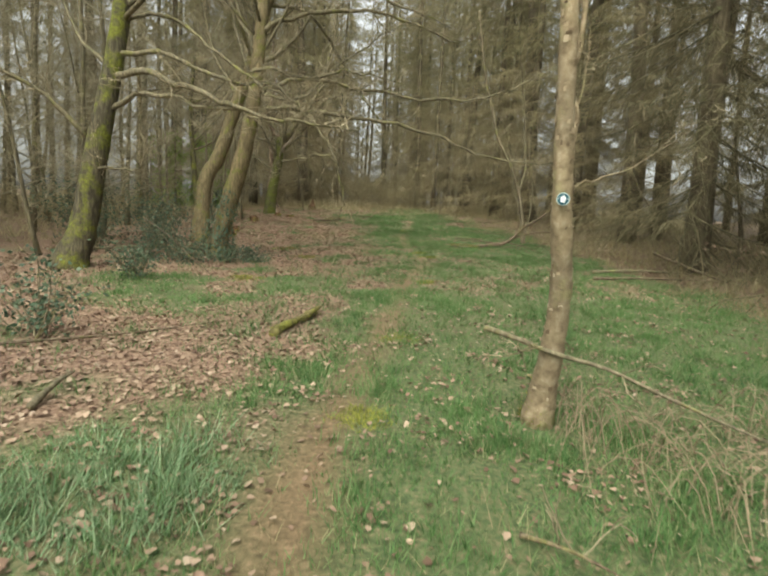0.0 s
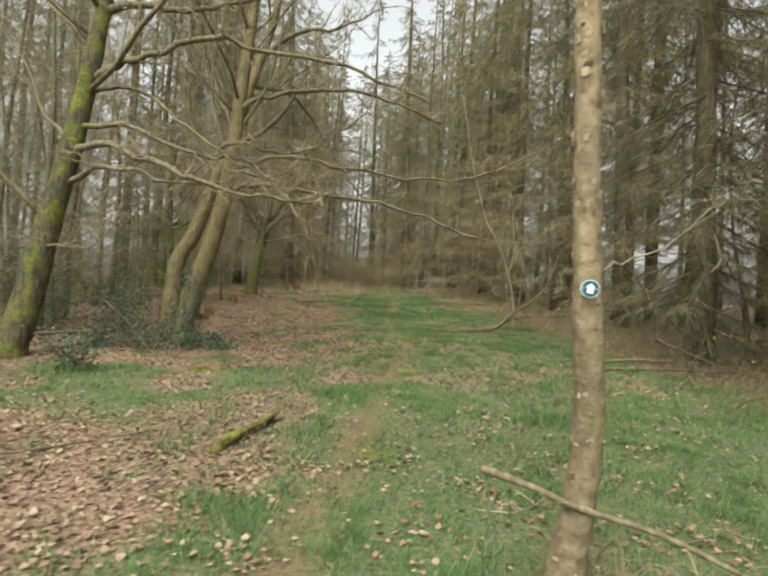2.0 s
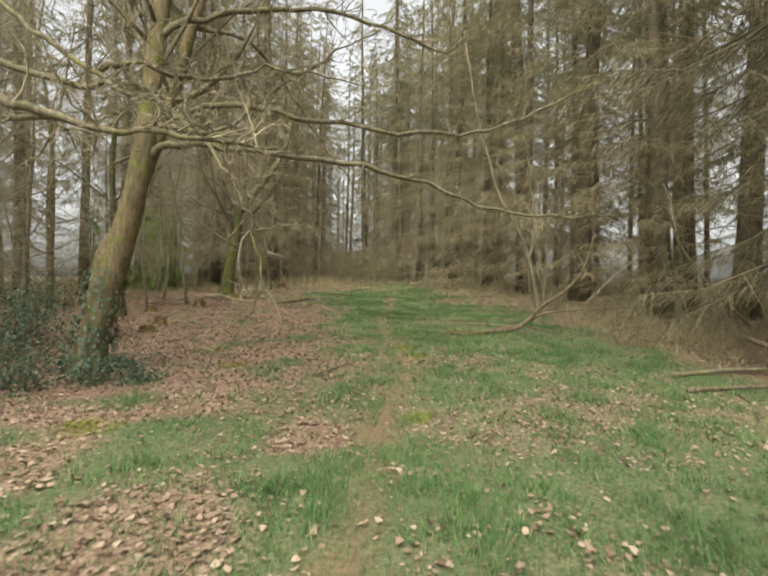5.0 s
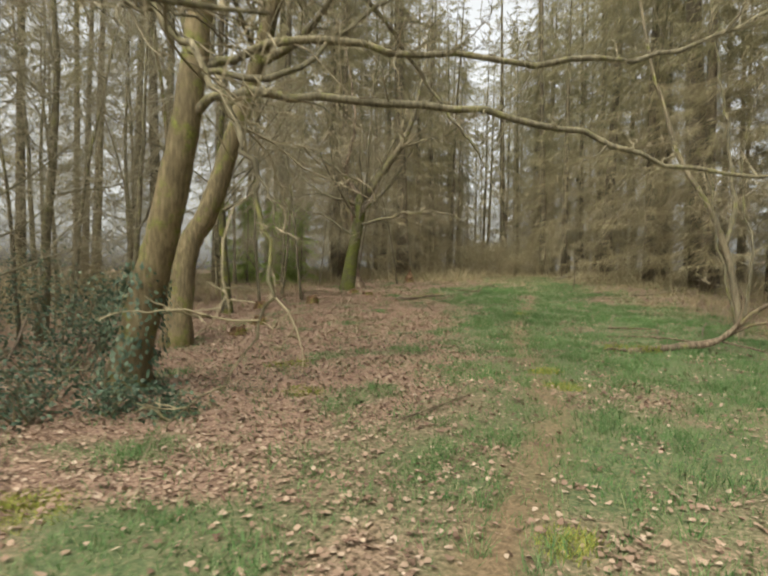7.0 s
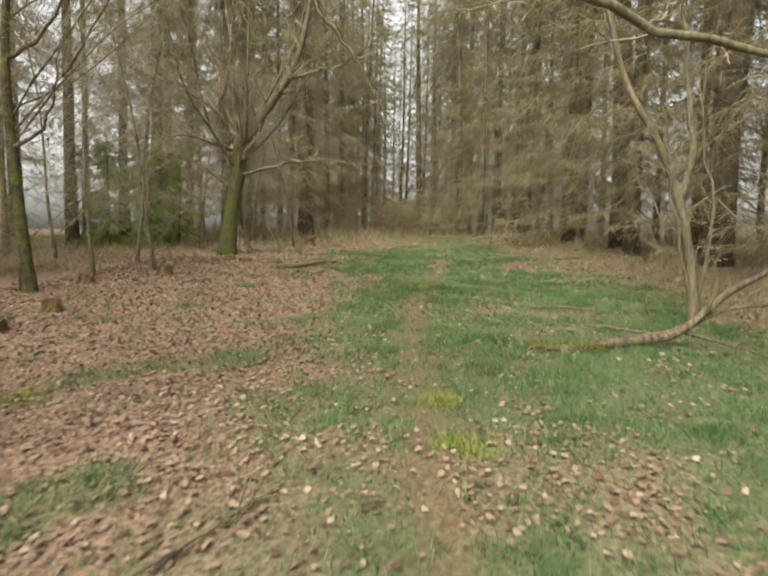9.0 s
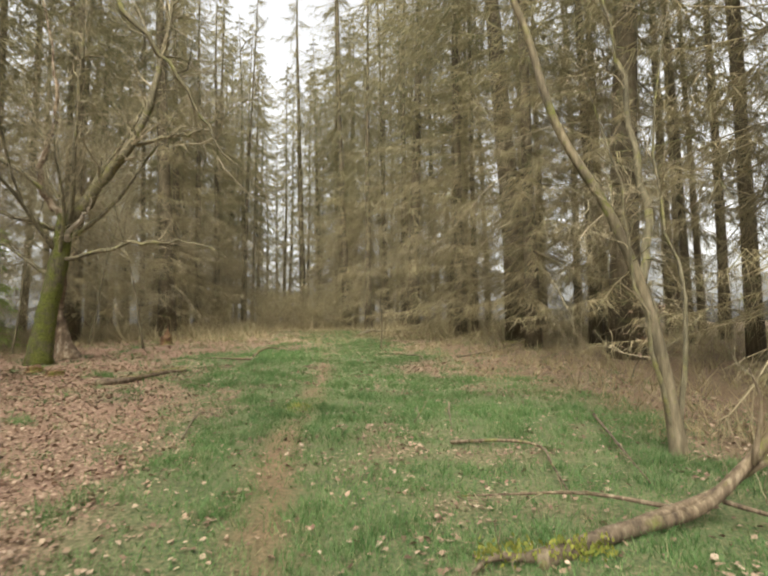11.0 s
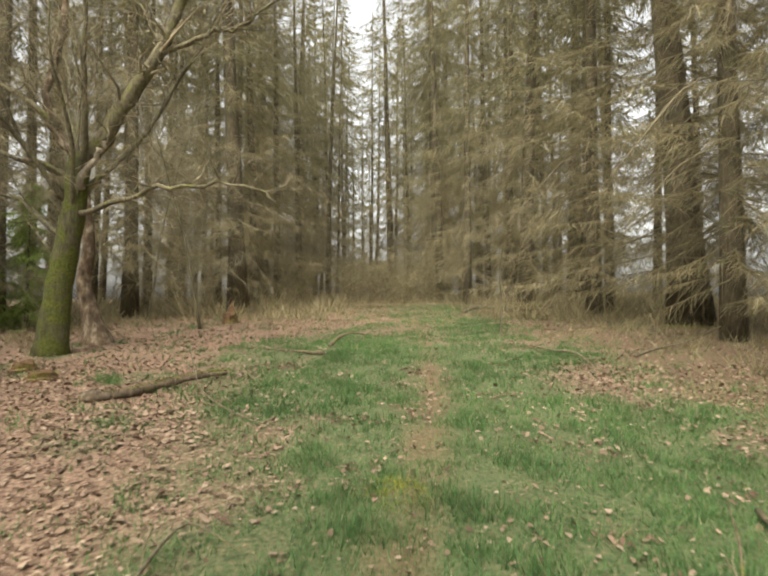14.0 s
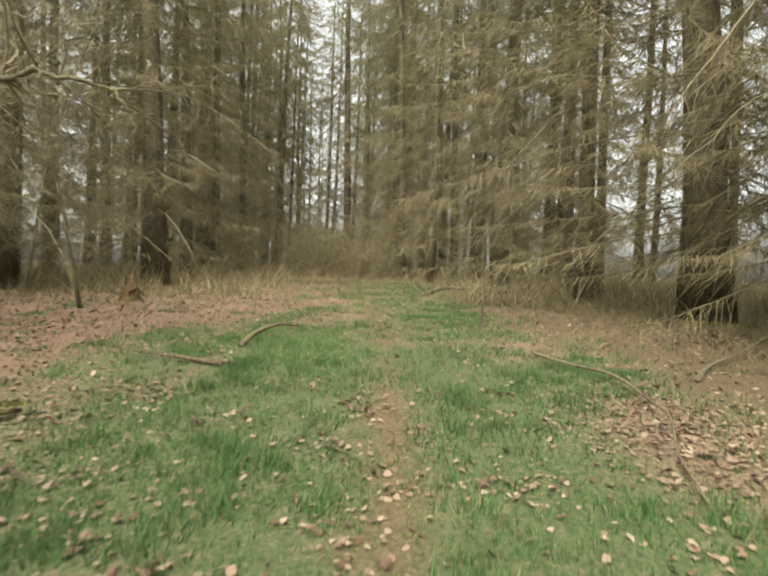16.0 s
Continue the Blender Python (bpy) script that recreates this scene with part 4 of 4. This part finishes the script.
def dead_branch(name, label, lines, mat, seed, twig=(0, 0.3), category="fallen branch", group="", lumpy=0.0):
    """A branch on the ground: a main piece and its forks, each a part."""
    rng = random.Random(seed)
    base = Vector(lines[0][0][0])
    ob = thing(name, base, label, category, group)
    fine = Build()
    for k, (pts, r) in enumerate(lines):
        q = smooth_line(local(pts, base), 4)
        b = Build()
        b.tube(q, [r * (1 - 0.75 * i / (len(q) - 1)) * (1 + lumpy * math.sin(i * 2.3)) for i in range(len(q))], 8, rng, 0.1 + lumpy)
        part("main_branch" if k == 0 else "fork", b, mat, ob)
        if twig[0]:
            twigs_along(fine, q, r * 0.4, rng, twig[0], twig[1], 1)
    if twig[0]:
        tagged(part("twig_mass", fine, TWIG, ob), kind="stuff")
    return ob


def on_ground(pts, lift=0.02):
    return [(x, y, land(x, y) + lift + dz) for x, y, dz in pts]


big = dead_branch("fallen_limb", "large fallen limb, mossy butt, bare forks raised", [
    (on_ground([(1.85, 16.25, 0.0), (2.2, 16.4, 0.02), (2.6, 16.5, 0.04), (3.1, 16.6, 0.1), (3.4, 16.6, 0.3), (3.7, 16.55, 0.62), (4.15, 16.5, 0.95), (4.6, 16.5, 1.5), (4.85, 16.5, 2.3)]), 0.07),
    (on_ground([(2.6, 16.5, 0.06), (3.25, 16.65, 0.18), (3.7, 16.6, 0.42), (4.2, 16.6, 0.5), (5.0, 16.7, 0.55)]), 0.04),
    (on_ground([(3.0, 16.55, 0.12), (2.5, 16.9, 0.14), (2.0, 16.95, 0.16), (1.6, 17.1, 0.12)]), 0.018),
    (on_ground([(3.5, 16.55, 0.4), (3.55, 16.5, 0.8), (3.48, 16.5, 1.05)]), 0.022),
    (on_ground([(3.3, 16.6, 0.15), (3.7, 16.1, 0.1), (4.0, 15.8, 0.02)]), 0.018),
    (on_ground([(1.95, 16.3, 0.0), (1.6, 16.25, 0.05), (1.45, 16.2, 0.0)]), 0.035),
], DEADWOOD, 71, (3, 0.35))
b = Build()
r_ = random.Random(5)
for _ in range(420):
    c = Vector((r_.uniform(-0.35, 0.5), r_.gauss(0.05, 0.06), r_.uniform(0.0, 0.1)))
    d = Vector((r_.uniform(-1, 1), r_.uniform(-1, 1), 1)).normalized()
    b.blade(c, c + d * 0.035, d.cross(Vector((1, 0.3, 0))).normalized(), 0.012)
tagged(part("moss", b, MOSSTUFT, big, "yellow-green moss on the butt", smooth=False), kind="stuff")

log = dead_branch("mossy_log", "short broken log covered in yellow-green moss", [(on_ground([(-1.28, 5.6, 0.03), (-1.2, 5.95, 0.05), (-1.12, 6.25, 0.05), (-1.02, 6.7, 0.02)]), 0.06), (on_ground([(-1.08, 6.4, 0.05), (-0.98, 6.6, 0.09), (-0.96, 6.75, 0.07)]), 0.045)], LOGMOSS, 72, category="log", lumpy=0.18)
b = Build()
for _ in range(600):
    u = r_.uniform(0, 1)
    c = Vector((0.26 * u + r_.gauss(0, 0.035), 1.1 * u, 0.02 + 0.03 * r_.random()))
    d = Vector((r_.uniform(-1, 1), r_.uniform(-0.5, 0.5), 1.2)).normalized()
    b.blade(c, c + d * 0.04, d.cross(Vector((1, 0.3, 0))).normalized(), 0.012)
tagged(part("moss", b, MOSSTUFT, log, "thick moss cushions", smooth=False), kind="stuff")

def mossy_log(label, pts, r, seed, tufts=500):
    """A lumpy rotten log with cushions of moss along its top."""
    rng = random.Random(seed)
    line = smooth_line(on_ground(pts, r * 0.5), 4)
    ob = dead_branch("mossy_log", label, [(on_ground(pts, r * 0.5), r)], DEADWOOD, seed, category="log", lumpy=0.16)
    b = Build()
    for _ in range(tufts):
        u = rng.random() ** 0.7 * (len(line) - 1)
        i = min(int(u), len(line) - 2)
        c = line[i].lerp(line[i + 1], u - i) - line[0] + Vector((rng.gauss(0, r * 0.5), rng.gauss(0, r * 0.5), r * 0.55))
        d = Vector((rng.uniform(-1, 1), rng.uniform(-1, 1), 1.2)).normalized()
        b.blade(c, c + d * 0.04, d.cross(Vector((1, 0.3, 0))).normalized(), 0.012)
    tagged(part("moss", b, MOSSTUFT, ob, "yellow-green moss cushions", smooth=False), kind="stuff")


mossy_log("broken grey log, mossy at one end, in leaf litter", [(-3.75, 23.55, 0.0), (-3.3, 23.85, 0.02), (-3.05, 24.3, 0.04), (-2.75, 24.75, 0.05), (-2.5, 25.0, 0.02)], 0.075, 411)
mossy_log("low mossy log at the spruces' edge", [(3.0, 37.6, 0.0), (3.7, 37.8, 0.04), (4.6, 38.1, 0.0)], 0.14, 412, 700)

STICKS = [
    ("bleached stick lying in grass and leaves", [(2.32, 20.95, 0.05), (2.2, 20.4, 0.05), (2.04, 19.5, 0.02)], 0.022, 1),
    ("curved pale fallen branch in the grass", [(-1.51, 27.8, 0.0), (-1.4, 28.3, 0.12), (-1.2, 28.9, 0.16), (-0.99, 29.5, 0.04)], 0.045, 2),
    ("thin forked twig in the leaf litter", [(-0.85, 11.9, 0.02), (-0.57, 12.3, 0.05), (-0.3, 12.9, 0.02)], 0.012, 2),
    ("thin dark twig in the grass", [(-0.64, 12.2, 0.02), (-0.5, 12.5, 0.03), (-0.25, 13.0, 0.04)], 0.012, 2),
    ("bent bare branch lying in grass and leaves", [(1.9, 18.9, 0.03), (2.5, 18.85, 0.05), (2.75, 18.5, 0.06), (2.62, 17.9, 0.08), (2.5, 17.2, 0.03)], 0.022, 3),
    ("long grey branch lying in the grass", [(4.0, 19.9, 0.06), (3.7, 19.0, 0.1), (3.4, 18.0, 0.08), (3.2, 17.3, 0.05)], 0.02, 3),
    ("crooked fallen twig by the trail", [(-1.05, 19.4, 0.02), (-1.1, 20.0, 0.1), (-1.08, 20.5, 0.12), (-0.7, 20.3, 0.05)], 0.016, 1),
    ("thin arched twig standing in the grass", [(1.65, 19.9, 0.02), (1.85, 20.3, 0.15), (2.0, 20.7, 0.22)], 0.01, 1),
    ("pale thin wand bent down into the turf", [(-3.3, 25.6, 0.35), (-2.9, 24.8, 0.2), (-2.3, 23.7, 0.1), (-1.4, 22.7, 0.05), (-1.0, 22.5, 0.12)], 0.012, 1),
    ("long fallen stem under the spruces", [(4.3, 12.1, 0.02), (5.4, 12.3, 0.06), (6.6, 12.5, 0.05), (7.8, 12.7, 0.04)], 0.04, 3),
    ("brown fallen stem among spruce litter", [(4.0, 11.2, 0.02), (5.2, 11.3, 0.05), (6.8, 11.5, 0.05)], 0.035, 3),
    ("dark rotting pole leaning on the ground", [(6.2, 13.4, 0.4), (6.6, 12.2, 0.15), (6.9, 11.0, 0.02)], 0.05, 1),
    ("grey pole lying behind the oak", [(-6.9, 11.5, 0.05), (-5.8, 12.2, 0.08), (-4.6, 12.7, 0.06)], 0.04, 2),
    ("thin bent stick rising from the leaves", [(-5.9, 12.4, 0.75), (-4.8, 11.2, 0.5), (-3.6, 9.6, 0.2), (-2.6, 8.3, 0.02)], 0.018, 2),
    ("thin grey stick on leaf litter", [(-3.6, 4.6, 0.03), (-2.7, 5.3, 0.05), (-2.0, 6.1, 0.03)], 0.016, 1),
    ("split grey stick beside the grass", [(-2.35, 3.35, 0.02), (-2.4, 3.7, 0.06), (-2.45, 4.0, 0.05)], 0.03, 0),
    ("pale branch trailing from the spruces", [(3.7, 26.5, 0.02), (4.4, 27.4, 0.06), (5.4, 28.2, 0.12), (6.6, 29.2, 0.35), (7.6, 30.4, 0.6)], 0.03, 3),
    ("pale bent branch in brown litter", [(2.3, 27.8, 0.03), (2.57, 27.1, 0.06), (2.68, 26.2, 0.1), (2.66, 25.4, 0.08), (2.55, 24.9, 0.12), (2.3, 24.3, 0.06), (2.17, 23.75, 0.02)], 0.02, 4),
    ("dark fallen branch at the spruces' edge", [(1.6, 36.2, 0.02), (2.2, 36.5, 0.22), (3.2, 37.0, 0.16), (4.2, 37.5, 0.22), (5.2, 38.0, 0.1)], 0.07, 4),
    ("grey stick lying among dead leaves", [(-1.4, 26.6, 0.03), (-2.1, 26.9, 0.05), (-2.6, 27.1, 0.03)], 0.03, 1),
    ("lichen-grey twig in the grass", [(0.62, 2.35, 0.03), (0.8, 2.2, 0.07), (1.0, 2.05, 0.05)], 0.014, 4),
]
for i, (label, pts, r, tw) in enumerate(STICKS):
    dead_branch("fallen_stick", label, [(on_ground(pts, r * 0.6), r)], HAZEL if "bleached" in label or "pale" in label else DEADWOOD if i % 3 else LIMB, 200 + i, (tw, 0.3), "stick", "fallen sticks on the ride")
dead_branch("hanging_branch", "thin dead branch caught across the young tree", [([(0.6, 3.62, 0.92), (0.85, 3.58, 0.85), (1.04, 3.52, 0.79), (1.37, 3.45, 0.72), (1.68, 3.38, 0.6), (1.97, 3.3, 0.49), (2.35, 3.2, 0.36), (2.7, 3.1, 0.28)], 0.02), ([(0.92, 3.57, 0.83), (0.82, 3.55, 0.77), (0.7, 3.54, 0.74)], 0.008)], LIMB, 73, (6, 0.3))

# flaking bark and a mossy foot on the waymarked tree
rng = random.Random(91)
TRUNK = [(1.02, 3.72, 0.25), (1.06, 3.6, 0.8), (1.05, 3.5, 1.24), (1.0, 3.42, 1.56), (0.97, 3.37, 1.84), (0.95, 3.35, 2.12), (0.93, 3.34, 2.5), (0.9, 3.3, 3.3)]
flakes, foot = Build(), Build()
for _ in range(260):
    z = rng.uniform(0.35, 3.2)
    c = Vector([float(np.interp(z, [p[2] for p in TRUNK], [p[k] for p in TRUNK])) for k in (0, 1)] + [z]) - Vector(TRUNK[0])
    w = rng.uniform(0, 6.28)
    r = 0.071 - 0.004 * z + (0.03 if z < 0.6 else 0)
    o, sd = Vector((math.cos(w), math.sin(w), 0)), Vector((-math.sin(w), math.cos(w), 0))
    a, h, lift = rng.uniform(0.006, 0.02), rng.uniform(0.012, 0.04), rng.uniform(0.002, 0.008)
    n0 = len(flakes.v)
    flakes.v += [c + o * r - sd * a, c + o * r + sd * a * rng.uniform(0.6, 1.2), c + o * (r + lift) + sd * a * rng.uniform(0.7, 1.1) + Vector((0, 0, h)), c + o * (r + lift * 0.6) - sd * a * rng.uniform(0.5, 1) + Vector((0, 0, h * rng.uniform(0.6, 1)))]
    flakes.f.append((n0, n0 + 1, n0 + 2, n0 + 3))
for _ in range(260):
    w, z = rng.uniform(0, 6.28), rng.random() ** 2 * 0.3
    c = Vector((math.cos(w) * (0.12 - 0.12 * z), math.sin(w) * (0.12 - 0.12 * z), z))
    d = Vector((math.cos(w), math.sin(w), 0.8)).normalized()
    foot.spray(c, c + d * 0.035, d.cross(Vector((0.2, 0.1, 1))).normalized(), 0.008)
FLAKE = varied("bark_flakes", [(0.0, (0.1, 0.07, 0.042)), (0.35, (0.23, 0.175, 0.11)), (0.75, (0.35, 0.28, 0.185)), (1.0, (0.48, 0.41, 0.31))])
tagged(part("flaking_bark", flakes, FLAKE, MARKED, "curling pale and brown bark flakes", smooth=False), kind="stuff")
tagged(part("moss", foot, MOSSTUFT, MARKED, "green moss at the foot", smooth=False), kind="stuff")

# sapling at the top of the ride and a beech sprig still in dry leaf
old_tree("sapling", "knee-high bare sapling in the turf", [(2.1, 30.4, 1.9), (2.14, 30.4, 2.6), (2.1, 30.4, 3.3), (2.2, 30.4, 4.0)], 0.02, 0.006, [([(2.12, 30.4, 2.4), (2.4, 30.3, 2.8), (2.6, 30.3, 3.2)], 0.008)], LIMB, LIMB, 76, (6, 0.4), sides=6)


def leafy_sapling(place, seed, height=1.5):
    rng = random.Random(seed)
    x, y = place
    ob = thing("beech_sapling", (x, y, land(x, y)), "beech sapling still holding tan dead leaves", "sapling")
    q = wander((0, 0, -0.05), (0.1, -0.2, 1), height, rng, 6, 0.15)
    b = Build()
    b.tube(q, taper(7, 0.014, 0.004), 6)
    part("stem", b, LIMB, ob)
    tw, lf = Build(), Build()
    for _ in range(12):
        i = rng.randint(2, 5)
        w = rng.uniform(0, 6.28)
        t = wander(q[i], (math.cos(w), math.sin(w), 0.3), 0.6 * rng.uniform(0.6, 1.2), rng, 4, 0.2)
        tw.tube(t, taper(5, 0.005, 0.002), 3, cap=False)
        for _ in range(9):
            c = t[rng.randint(1, 4)]
            d = Vector((rng.uniform(-1, 1), rng.uniform(-1, 1), -0.4)).normalized()
            lf.blade(c, c + d * 0.07, d.cross(Vector((rng.uniform(-1, 1), 0.2, 1))).normalized(), 0.02)
    tagged(part("twig_mass", tw, TWIG, ob), kind="stuff")
    tagged(part("foliage", lf, LITTER, ob, "tan dead leaves", smooth=False), kind="stuff")


leafy_sapling((6.0, 22.6), 77, 1.7)
leafy_sapling((6.8, 11.6), 78, 1.0)

# ---- the waymark disc on the young tree ----
def disc(n, r, y0, y1):
    b = Build()
    for y in (y0, y1):
        b.v += [Vector((math.cos(6.2832 * i / n) * r, y, math.sin(6.2832 * i / n) * r)) for i in range(n)]
    b.f += [(i, (i + 1) % n, n + (i + 1) % n, n + i) for i in range(n)] + [tuple(range(n)), tuple(reversed(range(n, 2 * n)))]
    return b


def plain(name, colour, rough=0.4):
    m, n, l, p = material(name, rough)
    f = noise_of(n, l, 60, 4)
    r = ramp(n, [(0.3, tuple(c * 0.75 for c in colour)), (0.65, colour)])
    l.new(f, r.inputs[0])
    l.new(r.outputs[0], p.inputs["Base Color"])
    return m


mark = thing("waymark_disc", (0.953, 3.285, 1.775), "round teal plastic waymark with white arrow on trunk", "waymark")
mark.scale = (0.86, 1, 0.86)
mark.rotation_euler = (radians(-4), radians(3), radians(-14))
part("rim", disc(32, 0.044, -0.004, 0.012), plain("rim_grey_green", (0.42, 0.53, 0.51)), mark, "pale grey-green rim", smooth=False)
part("face", disc(32, 0.039, -0.007, 0.002), plain("teal_plastic", (0.008, 0.065, 0.085)), mark, "teal face", smooth=False)
arrow = Build()
shape = [(-0.016, -0.022), (0.014, -0.024), (0.016, 0.002), (0.023, 0.004), (0.004, 0.026), (-0.022, 0.008), (-0.015, 0.004)]
arrow.v = [Vector((x, y, z)) for y in (-0.0095, -0.006) for x, z in shape]
k = len(shape)
arrow.f = [tuple(range(k)), tuple(reversed(range(k, 2 * k)))] + [(i, (i + 1) % k, k + (i + 1) % k, k + i) for i in range(k)]
part("arrow", arrow, plain("white_plastic", (0.62, 0.65, 0.66)), mark, "white arrow", smooth=False)
for a in (-1, 1):
    nail = disc(8, 0.004, -0.011, -0.006)
    nail.v = [v + Vector((a * 0.03, 0, 0)) for v in nail.v]
    part("nail", nail, plain("zinc_nail", (0.35, 0.35, 0.34)), mark, "zinc nail", smooth=False)


# ---- turf, moss and leaves, last ----
def dry_here(x, y):
    l, d, e = cover(x, y)
    edge = soft(0.05, 0.4, d) * (1 - soft(0.75, 1.0, d))
    return min(1.0, 0.03 + 0.7 * edge + 0.8 * soft(30, 36, y) + 0.25 * (1 - soft(0.4, 1.0, math.hypot(x - 2.0, (y - 3.4) * 0.6))))


grass("grass", 330000, 31, (-6, 6.5, -1, 26), 0.072, 0.0034, GRASS, lambda x, y: turf_here(x, y) * (1 - soft(21, 26, y)), "short green woodland grass", 0.9)
grass("far_grass", 130000, 36, (-8, 6.5, 19, 44), 0.065, 0.005, GRASS, lambda x, y: turf_here(x, y) * soft(19, 26, y), "short green grass farther up the ride")
grass("dry_grass", 20000, 32, (-7, 8, 1.0, 24), 0.11, 0.002, STRAW, dry_here, "pale dry grass among the green", 0.9)
grass("far_dry_grass", 34000, 38, (-12, 9, 24, 48), 0.16, 0.005, STRAW, dry_here, "pale dry grass and bracken at the wood's edge", 0.8)
grass("bluebell_clump", 2400, 37, (-2.3, -0.5, 2.0, 3.3), 0.11, 0.0042, BLUEBELL, lambda x, y: 1 - soft(0.4, 0.8, math.hypot(x + 1.4, y - 2.6)), "blue-green strap leaves of spring bulbs", 1.0)


def moss_here(x, y):
    return max(1 - soft(0.12, r, math.hypot(x - a, y - b)) for a, b, r in ((0.76, 13.7, 0.3), (0.5, 14.5, 0.25), (0.06, 5.86, 0.28), (-2.67, 9.5, 0.4), (-2.98, 14.0, 0.4), (0.07, 21.3, 0.3), (0.5, 10.0, 0.2), (-0.2, 3.6, 0.22), (-2.2, 12.6, 0.3)))


grass("bracken", 24000, 40, (4.5, 17, 4, 36), 0.3, 0.008, SPRAY, lambda x, y: soft(0.3, 0.9, cover(x, y)[1]), "brown dead bracken and twigs under the spruces", 1.0)
grass("bracken", 24000, 41, (-22, -7, 5, 36), 0.3, 0.008, SPRAY, lambda x, y: 0.2 + soft(0.3, 0.9, cover(x, y)[1]), "brown dead bracken among the bare trees", 1.0)
grass("bracken", 18000, 42, (-16, 16, 34, 62), 0.6, 0.02, SPRAY, lambda x, y: min(1.0, soft(1.5, 4.0, abs(x - path_x(y))) + soft(42, 48, y)), "brown dead bracken and brash at the wood's end", 1.0)
grass("moss_patch", 2400, 43, (6, 9, 30.5, 33.5), 0.05, 0.006, MOSSTUFT, lambda x, y: 1 - soft(0.4, 1.0, math.hypot(x - 7.3, y - 32.1)), "moss cushion at the foot of a spruce", 1.0)
grass("moss_patch", 9000, 39, (-3.6, 1.3, 3, 22), 0.035, 0.004, MOSSTUFT, moss_here, "low yellow-green moss cushions in the trail", 1.2)
litter("fallen_leaves", 100000, 33, (-8, 6.5, -1, 26), 0.041, leaves_here, "dry brown fallen beech and oak leaves")
litter("far_fallen_leaves", 28000, 34, (-13, 7, 22, 44), 0.052, leaves_here, "dry brown fallen leaves farther up the ride")

# single leaves beside the trail
m, n, l, p = material("single_leaf", 0.7)
oi = n.new("ShaderNodeObjectInfo")
lr = ramp(n, [(0.0, (0.1, 0.058, 0.038)), (0.4, (0.19, 0.12, 0.084)), (0.8, (0.23, 0.16, 0.112)), (1.0, (0.28, 0.215, 0.155))])
l.new(oi.outputs["Random"], lr.inputs[0])
vein = noise_of(n, l, 70, 3)
vr = ramp(n, [(0.35, (0.75, 0.72, 0.7)), (0.65, (1.1, 1.1, 1.1))])
l.new(vein, vr.inputs[0])
mm = n.new("ShaderNodeMix")
mm.data_type, mm.blend_type = "RGBA", "MULTIPLY"
mm.inputs[0].default_value = 1.0
l.new(lr.outputs[0], mm.inputs[6])
l.new(vr.outputs[0], mm.inputs[7])
l.new(mm.outputs[2], p.inputs["Base Color"])
rng = random.Random(55)
shapes = []
for s in range(4):
    b = Build()
    n_ = 7
    for i in range(n_):
        t = i / (n_ - 1)
        w = 0.3 * math.sin(math.pi * min(1, t * 0.93 + 0.03)) ** 0.8 * (1 + 0.18 * (i % 2) * (s % 2))
        z = 0.12 * math.sin(t * (2 + s)) * (0.5 + 0.3 * s)
        b.v += [Vector((t - 0.5, -w, z + w * 0.5)), Vector((t - 0.5, 0, z)), Vector((t - 0.5, w, z + w * (0.3 + 0.15 * s)))]
    for i in range(n_ - 1):
        o = i * 3
        b.f += [(o, o + 3, o + 4, o + 1), (o + 1, o + 4, o + 5, o + 2)]
    shapes.append(b.mesh("leaf", m))
placed = 0
while placed < 280:
    x, y = rng.uniform(-2.6, 2.2), rng.uniform(2.0, 25)
    if rng.random() > leaves_here(x, y) + 0.15:
        continue
    ob = part("leaf", rng.choice(shapes), None, GROUND)
    ob.matrix_basis = pose(x, y, land(x, y) + 0.02, rng.uniform(-25, 25), rng.uniform(-25, 25), rng.uniform(0, 360)) @ Matrix.Scale(rng.uniform(0.032, 0.052), 4)
    placed += 1
